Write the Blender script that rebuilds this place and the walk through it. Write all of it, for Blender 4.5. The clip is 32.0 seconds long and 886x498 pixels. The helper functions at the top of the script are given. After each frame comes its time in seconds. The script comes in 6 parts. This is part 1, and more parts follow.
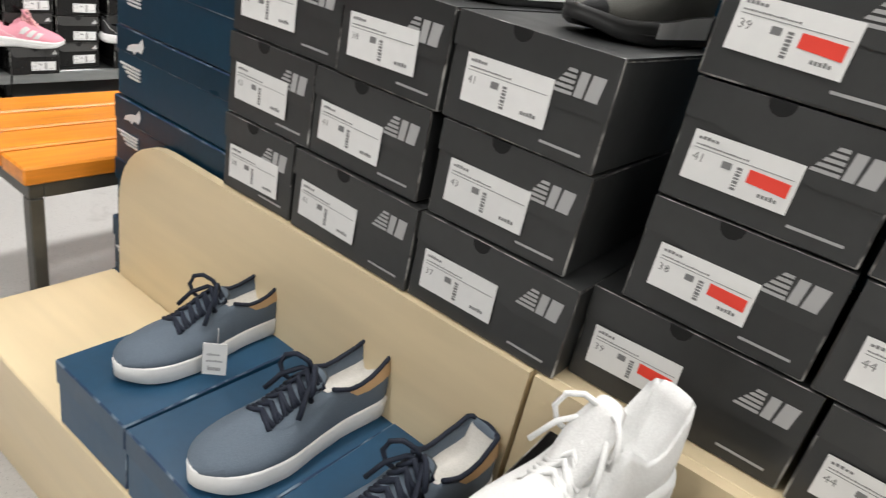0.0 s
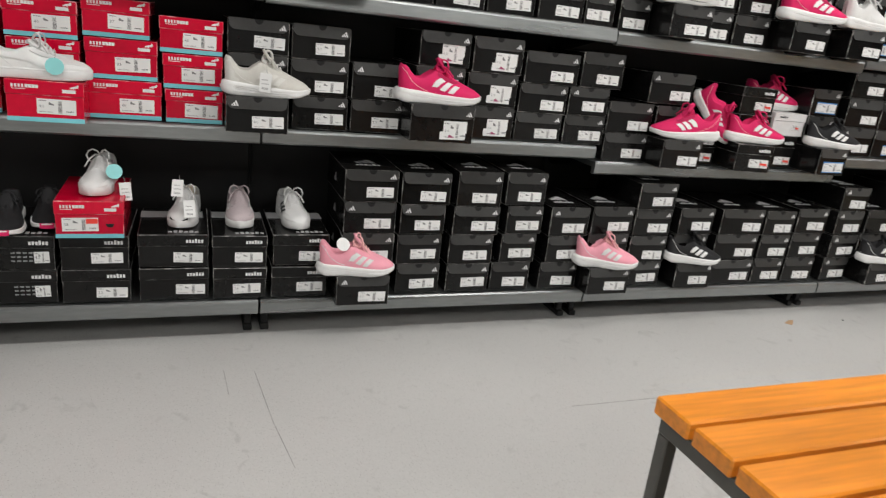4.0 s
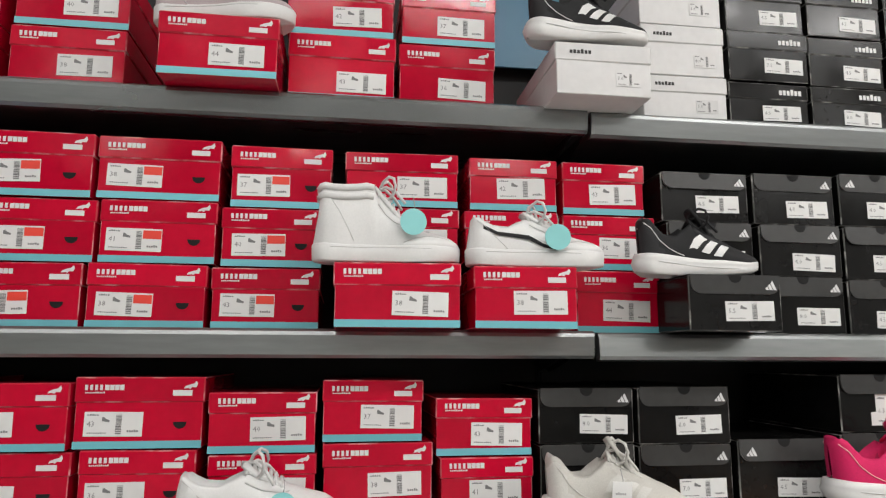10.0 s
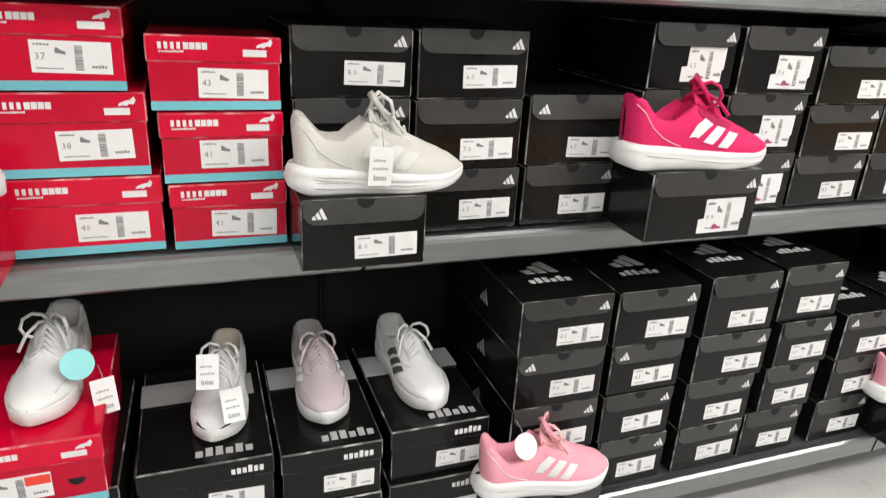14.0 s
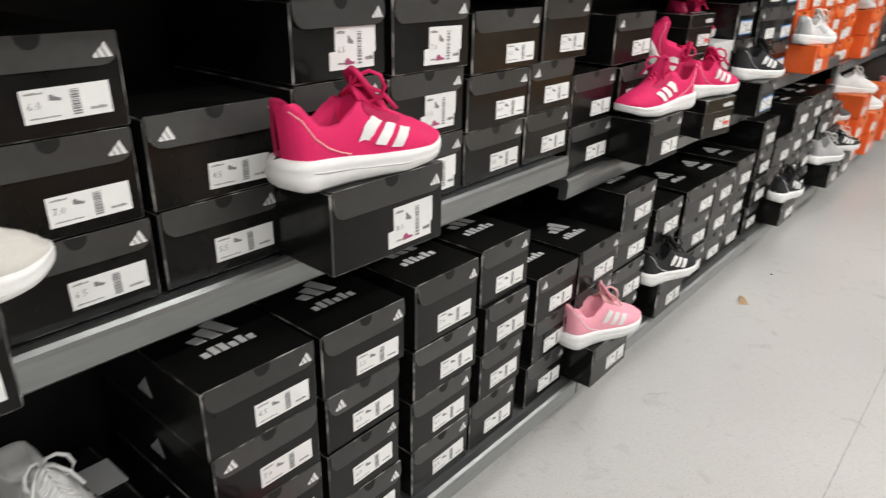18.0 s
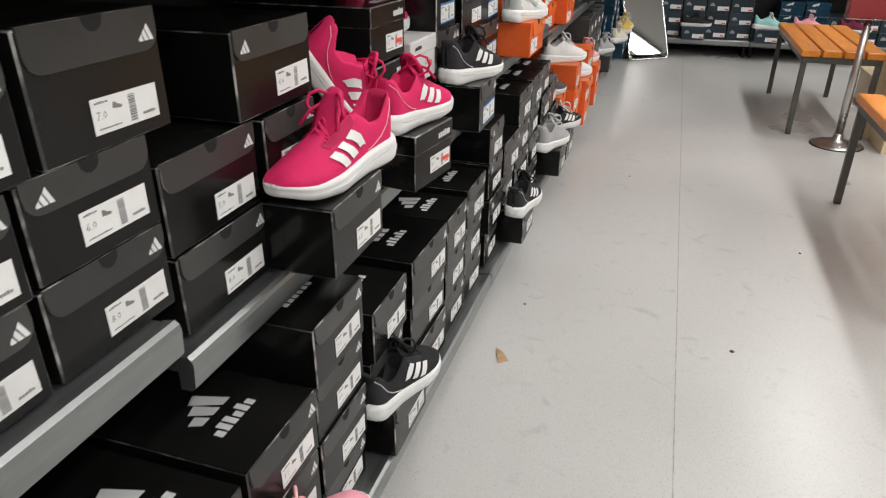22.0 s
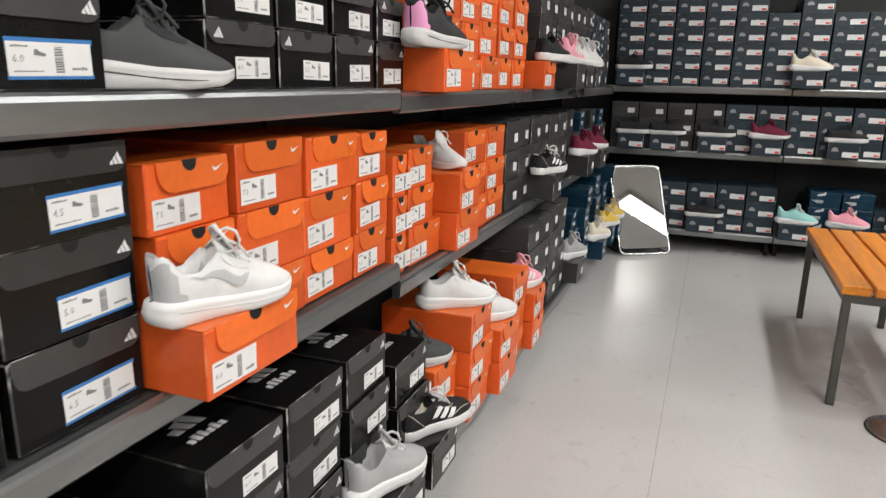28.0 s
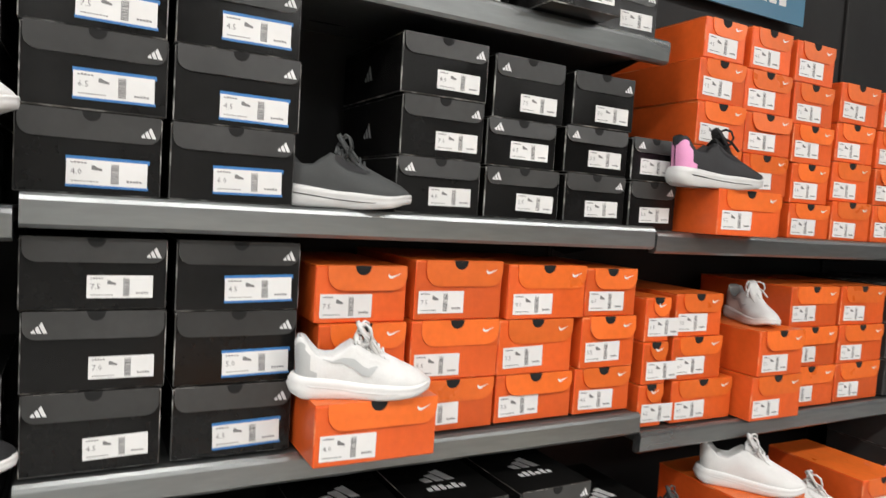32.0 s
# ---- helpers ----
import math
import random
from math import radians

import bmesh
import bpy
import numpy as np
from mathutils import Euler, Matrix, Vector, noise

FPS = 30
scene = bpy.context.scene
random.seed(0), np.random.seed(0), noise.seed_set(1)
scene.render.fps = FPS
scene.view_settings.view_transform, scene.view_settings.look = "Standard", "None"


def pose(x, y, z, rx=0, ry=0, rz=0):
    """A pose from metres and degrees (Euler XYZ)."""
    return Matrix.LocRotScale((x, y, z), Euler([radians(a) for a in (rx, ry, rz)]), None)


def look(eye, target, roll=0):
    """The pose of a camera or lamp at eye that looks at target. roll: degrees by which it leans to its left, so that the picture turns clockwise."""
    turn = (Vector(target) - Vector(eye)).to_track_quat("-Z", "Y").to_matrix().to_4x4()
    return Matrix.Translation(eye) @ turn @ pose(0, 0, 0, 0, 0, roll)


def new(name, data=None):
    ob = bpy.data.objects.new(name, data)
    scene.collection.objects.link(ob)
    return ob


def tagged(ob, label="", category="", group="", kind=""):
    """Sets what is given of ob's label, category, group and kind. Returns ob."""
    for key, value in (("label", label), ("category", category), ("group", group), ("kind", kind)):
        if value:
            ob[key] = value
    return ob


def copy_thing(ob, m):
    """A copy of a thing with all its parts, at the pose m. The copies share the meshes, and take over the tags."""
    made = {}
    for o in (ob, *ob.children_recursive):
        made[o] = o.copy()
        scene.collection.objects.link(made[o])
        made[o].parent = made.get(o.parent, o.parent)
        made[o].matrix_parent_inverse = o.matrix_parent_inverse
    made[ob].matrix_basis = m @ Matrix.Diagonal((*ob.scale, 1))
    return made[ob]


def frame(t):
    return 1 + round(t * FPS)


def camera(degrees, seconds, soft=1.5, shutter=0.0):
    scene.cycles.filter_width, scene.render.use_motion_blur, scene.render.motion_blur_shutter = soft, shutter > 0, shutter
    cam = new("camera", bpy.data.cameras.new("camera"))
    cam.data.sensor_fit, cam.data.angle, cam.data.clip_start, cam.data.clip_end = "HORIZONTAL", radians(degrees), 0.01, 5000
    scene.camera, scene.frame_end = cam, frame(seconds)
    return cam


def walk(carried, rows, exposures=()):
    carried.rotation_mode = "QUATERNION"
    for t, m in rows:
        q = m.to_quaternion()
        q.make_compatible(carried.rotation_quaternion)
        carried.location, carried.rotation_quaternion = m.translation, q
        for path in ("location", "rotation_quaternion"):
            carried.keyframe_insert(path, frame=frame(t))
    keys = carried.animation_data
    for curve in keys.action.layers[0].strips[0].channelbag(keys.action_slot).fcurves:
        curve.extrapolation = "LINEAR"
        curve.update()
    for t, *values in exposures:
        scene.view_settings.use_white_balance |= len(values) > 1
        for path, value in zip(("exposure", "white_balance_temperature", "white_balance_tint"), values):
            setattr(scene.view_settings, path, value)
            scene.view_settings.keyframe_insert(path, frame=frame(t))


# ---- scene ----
cam = camera(65.9, 32.0, soft=1.2, shutter=0.3)
# seconds, eye, target, roll
PATH = [
    (0, (-0.145, 0.029, 1.101), (-1.128, 1.54, 0.234), 12.5),
    (0.5, (-0.188, 0.015, 1.098), (-1.343, 1.382, 0.205), 12.8),
    (1, (-0.281, -0.023, 1.087), (-1.586, 1.255, 0.272), 13.6),
    (1.5, (-0.403, -0.077, 1.093), (-1.726, 1.222, 0.343), 13.4),
    (2, (-0.515, -0.141, 1.106), (-1.819, 1.169, 0.342), 11.1),
    (2.5, (-0.613, -0.196, 1.113), (-2.035, 1.01, 0.39), 9.5),
    (3, (-0.71, -0.228, 1.103), (-2.257, 0.827, 0.399), 10.0),
    (3.5, (-0.844, -0.252, 1.109), (-2.515, 0.621, 0.441), 7.5),
    (4, (-0.98, -0.271, 1.127), (-2.752, 0.425, 0.514), 6.5),
    (4.5, (-1.101, -0.3, 1.128), (-2.895, 0.385, 0.569), 7.8),
    (6.5, (-1.535, -0.379, 1.155), (-3.441, -0.015, 0.673), 0.5),
    (7, (-1.648, -0.378, 1.19), (-3.575, -0.211, 0.681), -0.1),
    (7.5, (-1.729, -0.381, 1.155), (-3.712, -0.28, 0.919), 2.4),
    (8, (-1.786, -0.382, 1.155), (-3.783, -0.349, 1.047), 3.5),
    (8.5, (-1.863, -0.426, 1.135), (-3.853, -0.332, 1.317), 4.9),
    (9, (-1.943, -0.478, 1.125), (-3.903, -0.228, 1.43), 4.6),
    (9.5, (-1.997, -0.519, 1.14), (-3.956, -0.215, 1.41), 1.3),
    (10, (-2.034, -0.53, 1.151), (-3.991, -0.253, 1.458), 0.2),
    (10.5, (-2.061, -0.52, 1.148), (-4.032, -0.346, 1.441), 2.1),
    (11, (-2.1, -0.501, 1.145), (-4.073, -0.275, 1.384), 3.8),
    (11.5, (-2.144, -0.48, 1.174), (-4.097, -0.076, 1.033), 6.0),
    (12, (-2.19, -0.454, 1.167), (-4.069, 0.105, 0.771), 4.9),
    (12.5, (-2.22, -0.397, 1.163), (-4.052, 0.239, 0.676), 3.4),
    (13, (-2.238, -0.36, 1.161), (-4.067, 0.311, 0.709), 3.8),
    (13.5, (-2.266, -0.325, 1.165), (-4.058, 0.359, 0.599), 3.7),
    (14, (-2.281, -0.298, 1.159), (-4.023, 0.363, 0.432), 3.3),
    (14.5, (-2.287, -0.284, 1.151), (-3.997, 0.359, 0.337), 3.2),
    (16.5, (-2.31, -0.244, 1.163), (-3.994, 0.491, 0.372), 1.6),
    (17, (-2.381, -0.218, 1.166), (-3.957, 0.721, 0.37), 2.8),
    (17.5, (-2.458, -0.178, 1.176), (-3.869, 1.007, 0.398), 2.4),
    (18, (-2.533, -0.135, 1.175), (-3.721, 1.267, 0.387), 1.2),
    (18.5, (-2.565, -0.05, 1.171), (-3.543, 1.516, 0.402), -0.6),
    (19, (-2.579, 0.076, 1.151), (-3.487, 1.682, 0.378), -0.9),
    (19.5, (-2.592, 0.2, 1.171), (-3.608, 1.772, 0.466), 0.3),
    (20, (-2.591, 0.28, 1.181), (-3.619, 1.868, 0.532), 0.8),
    (20.5, (-2.639, 0.373, 1.177), (-3.57, 1.994, 0.465), 1.9),
    (21, (-2.72, 0.482, 1.171), (-3.462, 2.19, 0.443), 4.5),
    (21.5, (-2.783, 0.586, 1.189), (-3.352, 2.366, 0.476), 3.2),
    (22, (-2.806, 0.678, 1.19), (-3.351, 2.39, 0.313), 0.2),
    (22.5, (-2.804, 0.814, 1.179), (-3.37, 2.527, 0.314), -2.3),
    (23, (-2.79, 0.961, 1.191), (-3.509, 2.645, 0.387), -2.9),
    (23.5, (-2.783, 1.079, 1.198), (-3.591, 2.746, 0.444), -1.2),
    (24, (-2.775, 1.184, 1.207), (-3.503, 2.871, 0.419), -0.5),
    (24.5, (-2.788, 1.333, 1.193), (-3.305, 3.098, 0.408), 0.7),
    (25, (-2.829, 1.481, 1.207), (-3.182, 3.312, 0.483), 0.4),
    (25.5, (-2.835, 1.595, 1.21), (-3.163, 3.427, 0.478), -1.8),
    (27.5, (-2.581, 2.103, 1.224), (-3.305, 3.868, 0.626), -0.6),
    (28, (-2.589, 2.27, 1.234), (-3.287, 4.081, 0.75), 1.2),
    (28.5, (-2.593, 2.391, 1.256), (-3.364, 4.198, 0.885), 0.5),
    (29, (-2.572, 2.472, 1.256), (-3.629, 4.157, 1.046), -1.9),
    (29.5, (-2.487, 2.582, 1.24), (-3.917, 3.966, 1.04), 3.0),
    (30, (-2.428, 2.662, 1.227), (-4.02, 3.843, 0.957), 7.0),
    (30.5, (-2.364, 2.667, 1.238), (-4.105, 3.634, 1.052), 6.4),
    (31, (-2.298, 2.646, 1.237), (-4.109, 3.49, 1.148), 3.5),
    (31.5, (-2.228, 2.637, 1.241), (-4.01, 3.546, 1.214), 2.2),
    (32, (-2.132, 2.639, 1.225), (-3.885, 3.595, 1.102), 3.6),
]
EXPOSURES = [(0.0, 0.12), (1.0, -0.15), (2.0, -0.36), (3.0, -0.33), (4.0, -0.34), (7.0, 0.02), (8.0, 0.12), (9.0, -0.22), (10.0, -0.28), (11.0, -0.22), (12.0, 0.07), (13.0, 0.14), (14.0, 0.2), (17.0, 0.2), (18.0, -0.05), (19.0, -0.22), (20.0, -0.12), (22.0, -0.28), (23.0, -0.26), (25.5, -0.28), (28.0, -0.13), (29.0, -0.06), (30.0, -0.16), (31.0, -0.1), (32.0, -0.02)]
walk(cam, [(t, look(eye, target, roll)) for t, eye, target, roll in PATH], EXPOSURES)

# ---- plan, in metres ----
BAY0, BAY = -0.043, 1.304            # a joint of the long shelf, and the width of one bay
WALL_W, WALL_E, WALL_S, WALL_N = -3.82, 3.4, -4.2, 8.30
CEIL = 3.3
FRONT = -3.33                       # front of the upper shelves' edge strips
BACK = -3.74
NFRONT, NBACK = 7.74, 8.16          # the same for the shelf across the end

# ---- world and light ----
world = bpy.data.worlds.new("world")
scene.world = world
world.use_nodes = True
world.node_tree.nodes["Background"].inputs[0].default_value = (0.9, 0.95, 1.0, 1)
world.node_tree.nodes["Background"].inputs[1].default_value = 0.008


def one_lamp(x, y, wide, long, turn, energy):
    """A ceiling light: the lamp, and a place for its fitting."""
    lamp = bpy.data.lights.new("ceiling_lamp", "AREA")
    lamp.shape, lamp.size, lamp.size_y, lamp.energy = "RECTANGLE", wide, long, energy
    lamp.color = (1.0, 0.985, 0.965)
    ob = new("ceiling_lamp_light", lamp)
    ob.matrix_world = pose(x, y, CEIL - 0.13, 0, 0, turn)
    fittings.append((x, y, wide, long, turn))


def tube_row(x, y0, y1, turn):
    """A row of ceiling light fittings, one behind the other in y."""
    n = max(1, round((y1 - y0) / 1.6))
    for i in range(n):
        y = y0 + (i + 0.5) * (y1 - y0) / n
        one_lamp(x, y, 0.22, 1.4, turn, LAMP * (0.74 if y < -0.5 else 1.0))


LAMP = 31.5
fittings = []
tube_row(-1.15, -3.8, 7.9, 0.0)
tube_row(1.40, -3.3, 8.4, 90.0)
one_lamp(-2.65, 2.05, 0.30, 2.7, 27.6, LAMP * 0.62)

# ---- materials ----
MATS = {}


def mat(name, color, rough=0.5, metal=0.0, grain=0.0, grain_scale=60.0, bump=0.0, bump_scale=120.0, stain=0.0, stain_scale=3.0, spec=0.5, vary=0.0, coat=0.0, stretch=None):
    """A procedural surface: base colour varied by fine grain and broad stains, with fine relief."""
    if name in MATS:
        return MATS[name]
    m = bpy.data.materials.new(name)
    MATS[name] = m
    m.use_nodes = True
    nt = m.node_tree
    b = nt.nodes["Principled BSDF"]
    b.inputs["Roughness"].default_value = rough
    b.inputs["Metallic"].default_value = metal
    b.inputs["Specular IOR Level"].default_value = spec
    b.inputs["Coat Weight"].default_value = coat
    b.inputs["Coat Roughness"].default_value = 0.2
    tc = nt.nodes.new("ShaderNodeTexCoord")
    mp = nt.nodes.new("ShaderNodeMapping")
    nt.links.new(tc.outputs["Object"], mp.inputs[0])
    if stretch:
        mp.inputs["Scale"].default_value = stretch
    oi = nt.nodes.new("ShaderNodeObjectInfo")
    off = nt.nodes.new("ShaderNodeVectorMath")
    off.operation = "SCALE"
    off.inputs[0].default_value = (7.0, 3.0, 5.0)
    nt.links.new(oi.outputs["Random"], off.inputs["Scale"])
    nt.links.new(off.outputs[0], mp.inputs["Location"])

    def noise_node(scale, detail):
        n = nt.nodes.new("ShaderNodeTexNoise")
        n.inputs["Scale"].default_value = scale
        n.inputs["Detail"].default_value = detail
        nt.links.new(mp.outputs[0], n.inputs["Vector"])
        return n.outputs["Fac"]

    col = nt.nodes.new("ShaderNodeRGB")
    col.outputs[0].default_value = (*color, 1)
    last = col.outputs[0]

    def scaled(last, fac, amount):
        """Multiply by 1 +- amount following fac."""
        mr = nt.nodes.new("ShaderNodeMapRange")
        mr.inputs["From Min"].default_value, mr.inputs["From Max"].default_value = 0.3, 0.7
        mr.inputs["To Min"].default_value, mr.inputs["To Max"].default_value = 1 - amount, 1 + amount
        nt.links.new(fac, mr.inputs["Value"])
        vm = nt.nodes.new("ShaderNodeVectorMath")
        vm.operation = "SCALE"
        nt.links.new(last, vm.inputs[0])
        nt.links.new(mr.outputs[0], vm.inputs["Scale"])
        return vm.outputs[0]

    if vary:
        mr = nt.nodes.new("ShaderNodeMapRange")
        mr.inputs["To Min"].default_value, mr.inputs["To Max"].default_value = 1 - vary, 1 + vary
        nt.links.new(oi.outputs["Random"], mr.inputs["Value"])
        vm = nt.nodes.new("ShaderNodeVectorMath")
        vm.operation = "SCALE"
        nt.links.new(last, vm.inputs[0])
        nt.links.new(mr.outputs[0], vm.inputs["Scale"])
        last = vm.outputs[0]
    if grain:
        last = scaled(last, noise_node(grain_scale, 5), grain)
    if stain:
        fac = noise_node(stain_scale, 4)
        last = scaled(last, fac, stain)
        mr = nt.nodes.new("ShaderNodeMapRange")
        mr.inputs["From Min"].default_value, mr.inputs["From Max"].default_value = 0.3, 0.7
        mr.inputs["To Min"].default_value, mr.inputs["To Max"].default_value = max(0.02, rough - 0.08), min(1, rough + 0.08)
        nt.links.new(fac, mr.inputs["Value"])
        nt.links.new(mr.outputs[0], b.inputs["Roughness"])
    nt.links.new(last, b.inputs["Base Color"])
    if bump:
        bp = nt.nodes.new("ShaderNodeBump")
        bp.inputs["Strength"].default_value = bump
        bp.inputs["Distance"].default_value = 0.002
        nt.links.new(noise_node(bump_scale, 3), bp.inputs["Height"])
        nt.links.new(bp.outputs[0], b.inputs["Normal"])
    return m


def floor_material():
    """Light grey speckled sheet vinyl with scuffs."""
    m = mat("speckled_floor", (0.485, 0.480, 0.465), 0.34, grain=0.05, grain_scale=220, stain=0.05, stain_scale=1.3, bump=0.06, bump_scale=40)
    nt = m.node_tree
    b = nt.nodes["Principled BSDF"]
    old = b.inputs["Base Color"].links[0].from_socket
    tc = nt.nodes.new("ShaderNodeTexCoord")
    vo = nt.nodes.new("ShaderNodeTexVoronoi")
    vo.inputs["Scale"].default_value = 130
    nt.links.new(tc.outputs["Object"], vo.inputs["Vector"])
    ramp = nt.nodes.new("ShaderNodeMapRange")
    ramp.inputs["From Min"].default_value, ramp.inputs["From Max"].default_value = 0.14, 0.22
    ramp.inputs["To Min"].default_value, ramp.inputs["To Max"].default_value = 0.5, 0.0
    nt.links.new(vo.outputs["Distance"], ramp.inputs["Value"])
    # scuffs: sparse dark smears
    sc = nt.nodes.new("ShaderNodeTexNoise")
    sc.inputs["Scale"].default_value, sc.inputs["Detail"].default_value, sc.inputs["Distortion"].default_value = 9, 8, 1.5
    nt.links.new(tc.outputs["Object"], sc.inputs["Vector"])
    sm = nt.nodes.new("ShaderNodeMapRange")
    sm.inputs["From Min"].default_value, sm.inputs["From Max"].default_value = 0.62, 0.76
    sm.inputs["To Min"].default_value, sm.inputs["To Max"].default_value = 0.0, 0.35
    nt.links.new(sc.outputs["Fac"], sm.inputs["Value"])
    add = nt.nodes.new("ShaderNodeMath")
    add.operation = "MAXIMUM"
    nt.links.new(ramp.outputs[0], add.inputs[0])
    nt.links.new(sm.outputs[0], add.inputs[1])
    mx = nt.nodes.new("ShaderNodeMix")
    mx.data_type = "RGBA"
    nt.links.new(add.outputs[0], mx.inputs["Factor"])
    nt.links.new(old, mx.inputs["A"])
    mx.inputs["B"].default_value = (0.22, 0.215, 0.205, 1)
    nt.links.new(mx.outputs["Result"], b.inputs["Base Color"])
    return m


def glow(name, color, strength):
    m = bpy.data.materials.new(name)
    m.use_nodes = True
    b = m.node_tree.nodes["Principled BSDF"]
    b.inputs["Base Color"].default_value = (*color, 1)
    b.inputs["Emission Color"].default_value = (*color, 1)
    b.inputs["Emission Strength"].default_value = strength
    return m


FLOOR = floor_material()
WALLG = mat("grey_wall_paint", (0.075, 0.075, 0.073), 0.7, grain=0.06, grain_scale=30, bump=0.1, stain=0.08, stain_scale=1.5)
CEILM = mat("grey_ceiling_tile", (0.42, 0.42, 0.41), 0.8, grain=0.06, grain_scale=150, bump=0.15)
# Besides uneven tone, the stain puts streaky tube reflections into the steel's colour.
STEEL = mat("grey_shelf_steel", (0.265, 0.277, 0.276), 0.31, metal=0.85, grain=0.07, grain_scale=90, stain=0.16, stain_scale=4, bump=0.02, stretch=(1, 0.15, 1))
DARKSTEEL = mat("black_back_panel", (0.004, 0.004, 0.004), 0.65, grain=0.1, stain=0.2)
LEGSTEEL = mat("bench_leg_steel", (0.085, 0.083, 0.075), 0.42, metal=0.3, grain=0.06, stain=0.12, stain_scale=8)
CHROME = mat("chrome_tube", (0.72, 0.72, 0.71), 0.18, metal=1.0, stain=0.05)
BRUSHED = mat("brushed_steel", (0.55, 0.54, 0.52), 0.32, metal=1.0, stain=0.08, stain_scale=6)
RUBBER = mat("black_rubber", (0.02, 0.02, 0.02), 0.7)
SLAT = mat("orange_varnished_wood", (0.70, 0.235, 0.018), 0.36, grain=0.16, grain_scale=16, stain=0.12, stain_scale=5, bump=0.05, stretch=(5, 0.35, 5), vary=0.06, coat=0.2)
PLY = mat("birch_plywood", (0.66, 0.54, 0.345), 0.42, grain=0.03, grain_scale=9, stain=0.05, stain_scale=3, bump=0.02, stretch=(0.5, 4, 4), coat=0.15)
PLYEDGE = mat("plywood_edge", (0.46, 0.31, 0.17), 0.6, grain=0.2, grain_scale=200, stretch=(1, 1, 6))
GREYPAINT = mat("light_grey_paint", (0.42, 0.43, 0.43), 0.45, grain=0.04, stain=0.06, stain_scale=8)
MIRROR = mat("mirror_glass", (0.86, 0.87, 0.86), 0.015, metal=1.0)
CARD_BLACK = mat("black_box_card", (0.0066, 0.0064, 0.0062), 0.19, grain=0.12, grain_scale=50, stain=0.15, stain_scale=9, vary=0.25, bump=0.35, bump_scale=11, spec=0.24)
CARD_FLAP = mat("grey_flap_card", (0.037, 0.037, 0.036), 0.36, grain=0.08, grain_scale=50, stain=0.12, stain_scale=9, vary=0.3, bump=0.5, bump_scale=13, spec=0.35)
CARD_RED = mat("red_box_card", (0.50, 0.002, 0.026), 0.13, grain=0.05, stain=0.08, stain_scale=8, vary=0.12, bump=0.45, bump_scale=9, spec=0.27)
CARD_TEAL = mat("teal_stripe_card", (0.15, 0.46, 0.52), 0.4, stain=0.05, vary=0.08)
CARD_ORANGE = mat("orange_box_card", (0.66, 0.100, 0.016), 0.36, grain=0.05, stain=0.07, stain_scale=8, vary=0.14, bump=0.6, bump_scale=13)
CARD_ORANGE2 = mat("orange_flap_card", (0.73, 0.140, 0.020), 0.34, grain=0.05, stain=0.07, stain_scale=8, vary=0.14, bump=0.6, bump_scale=13)
CARD_GREY = mat("charcoal_box_card", (0.027, 0.028, 0.028), 0.38, grain=0.06, stain=0.1, stain_scale=8, vary=0.16, bump=0.5, bump_scale=12)
CARD_NAVY = mat("navy_box_card", (0.0045, 0.029, 0.054), 0.33, grain=0.05, stain=0.14, stain_scale=6, vary=0.2, bump=0.6, bump_scale=9, spec=0.25, coat=0.04)
CARD_BLUE = mat("blue_box_card", (0.010, 0.052, 0.105), 0.42, grain=0.06, stain=0.14, stain_scale=6, vary=0.1, bump=0.6, bump_scale=9)
CARD_PETROL = mat("petrol_box_card", (0.010, 0.024, 0.036), 0.42, grain=0.06, stain=0.1, stain_scale=7, vary=0.3)
CARD_WHITE = mat("white_box_card", (0.60, 0.595, 0.59), 0.42, grain=0.03, stain=0.05, stain_scale=7, vary=0.04)
CARD_KRAFT = mat("brown_box_card", (0.30, 0.165, 0.075), 0.6, grain=0.1, stain=0.08, stain_scale=7, vary=0.08, bump=0.05)
PAPER = mat("white_label_paper", (0.70, 0.70, 0.69), 0.55, grain=0.02, vary=0.05)
INK = mat("black_print", (0.02, 0.02, 0.02), 0.6)
INK_SOFT = mat("soft_black_print", (0.17, 0.17, 0.17), 0.6)
INK_GREY = mat("grey_print", (0.30, 0.30, 0.30), 0.5)
INK_SILVER = mat("silver_print", (0.36, 0.36, 0.36), 0.4)
SILVER_TOP = mat("pale_silver_print", (0.52, 0.52, 0.52), 0.4)
INK_WHITE = mat("white_print", (0.66, 0.66, 0.66), 0.5)
INK_RED = mat("red_sticker", (0.75, 0.05, 0.03), 0.5)
INK_PINK = mat("dark_pink_print", (0.32, 0.05, 0.13), 0.5)
INK_BLUE = mat("blue_sticker_edge", (0.03, 0.16, 0.42), 0.45)
HOLE = mat("dark_hole", (0.004, 0.004, 0.004), 0.9)
POSTER_BLUE = mat("blue_poster", (0.05, 0.17, 0.27), 0.4, stain=0.1)
POSTER_GREEN = mat("green_poster", (0.12, 0.22, 0.05), 0.4, stain=0.5, stain_scale=6)
SIGN_WHITE = mat("white_sign", (0.74, 0.74, 0.73), 0.5, stain=0.04)
SIGN_RED = mat("dark_red_sign", (0.22, 0.008, 0.012), 0.35, stain=0.08)
SEAM = mat("floor_seam", (0.34, 0.335, 0.32), 0.6, grain=0.3, grain_scale=40)
DRYLEAF = mat("dry_leaf", (0.42, 0.27, 0.15), 0.7, grain=0.2)


# ---- mesh helpers ----
def finish(me, smooth=False):
    me.validate()
    if smooth:
        for p in me.polygons:
            p.use_smooth = True
    me.update()
    return me


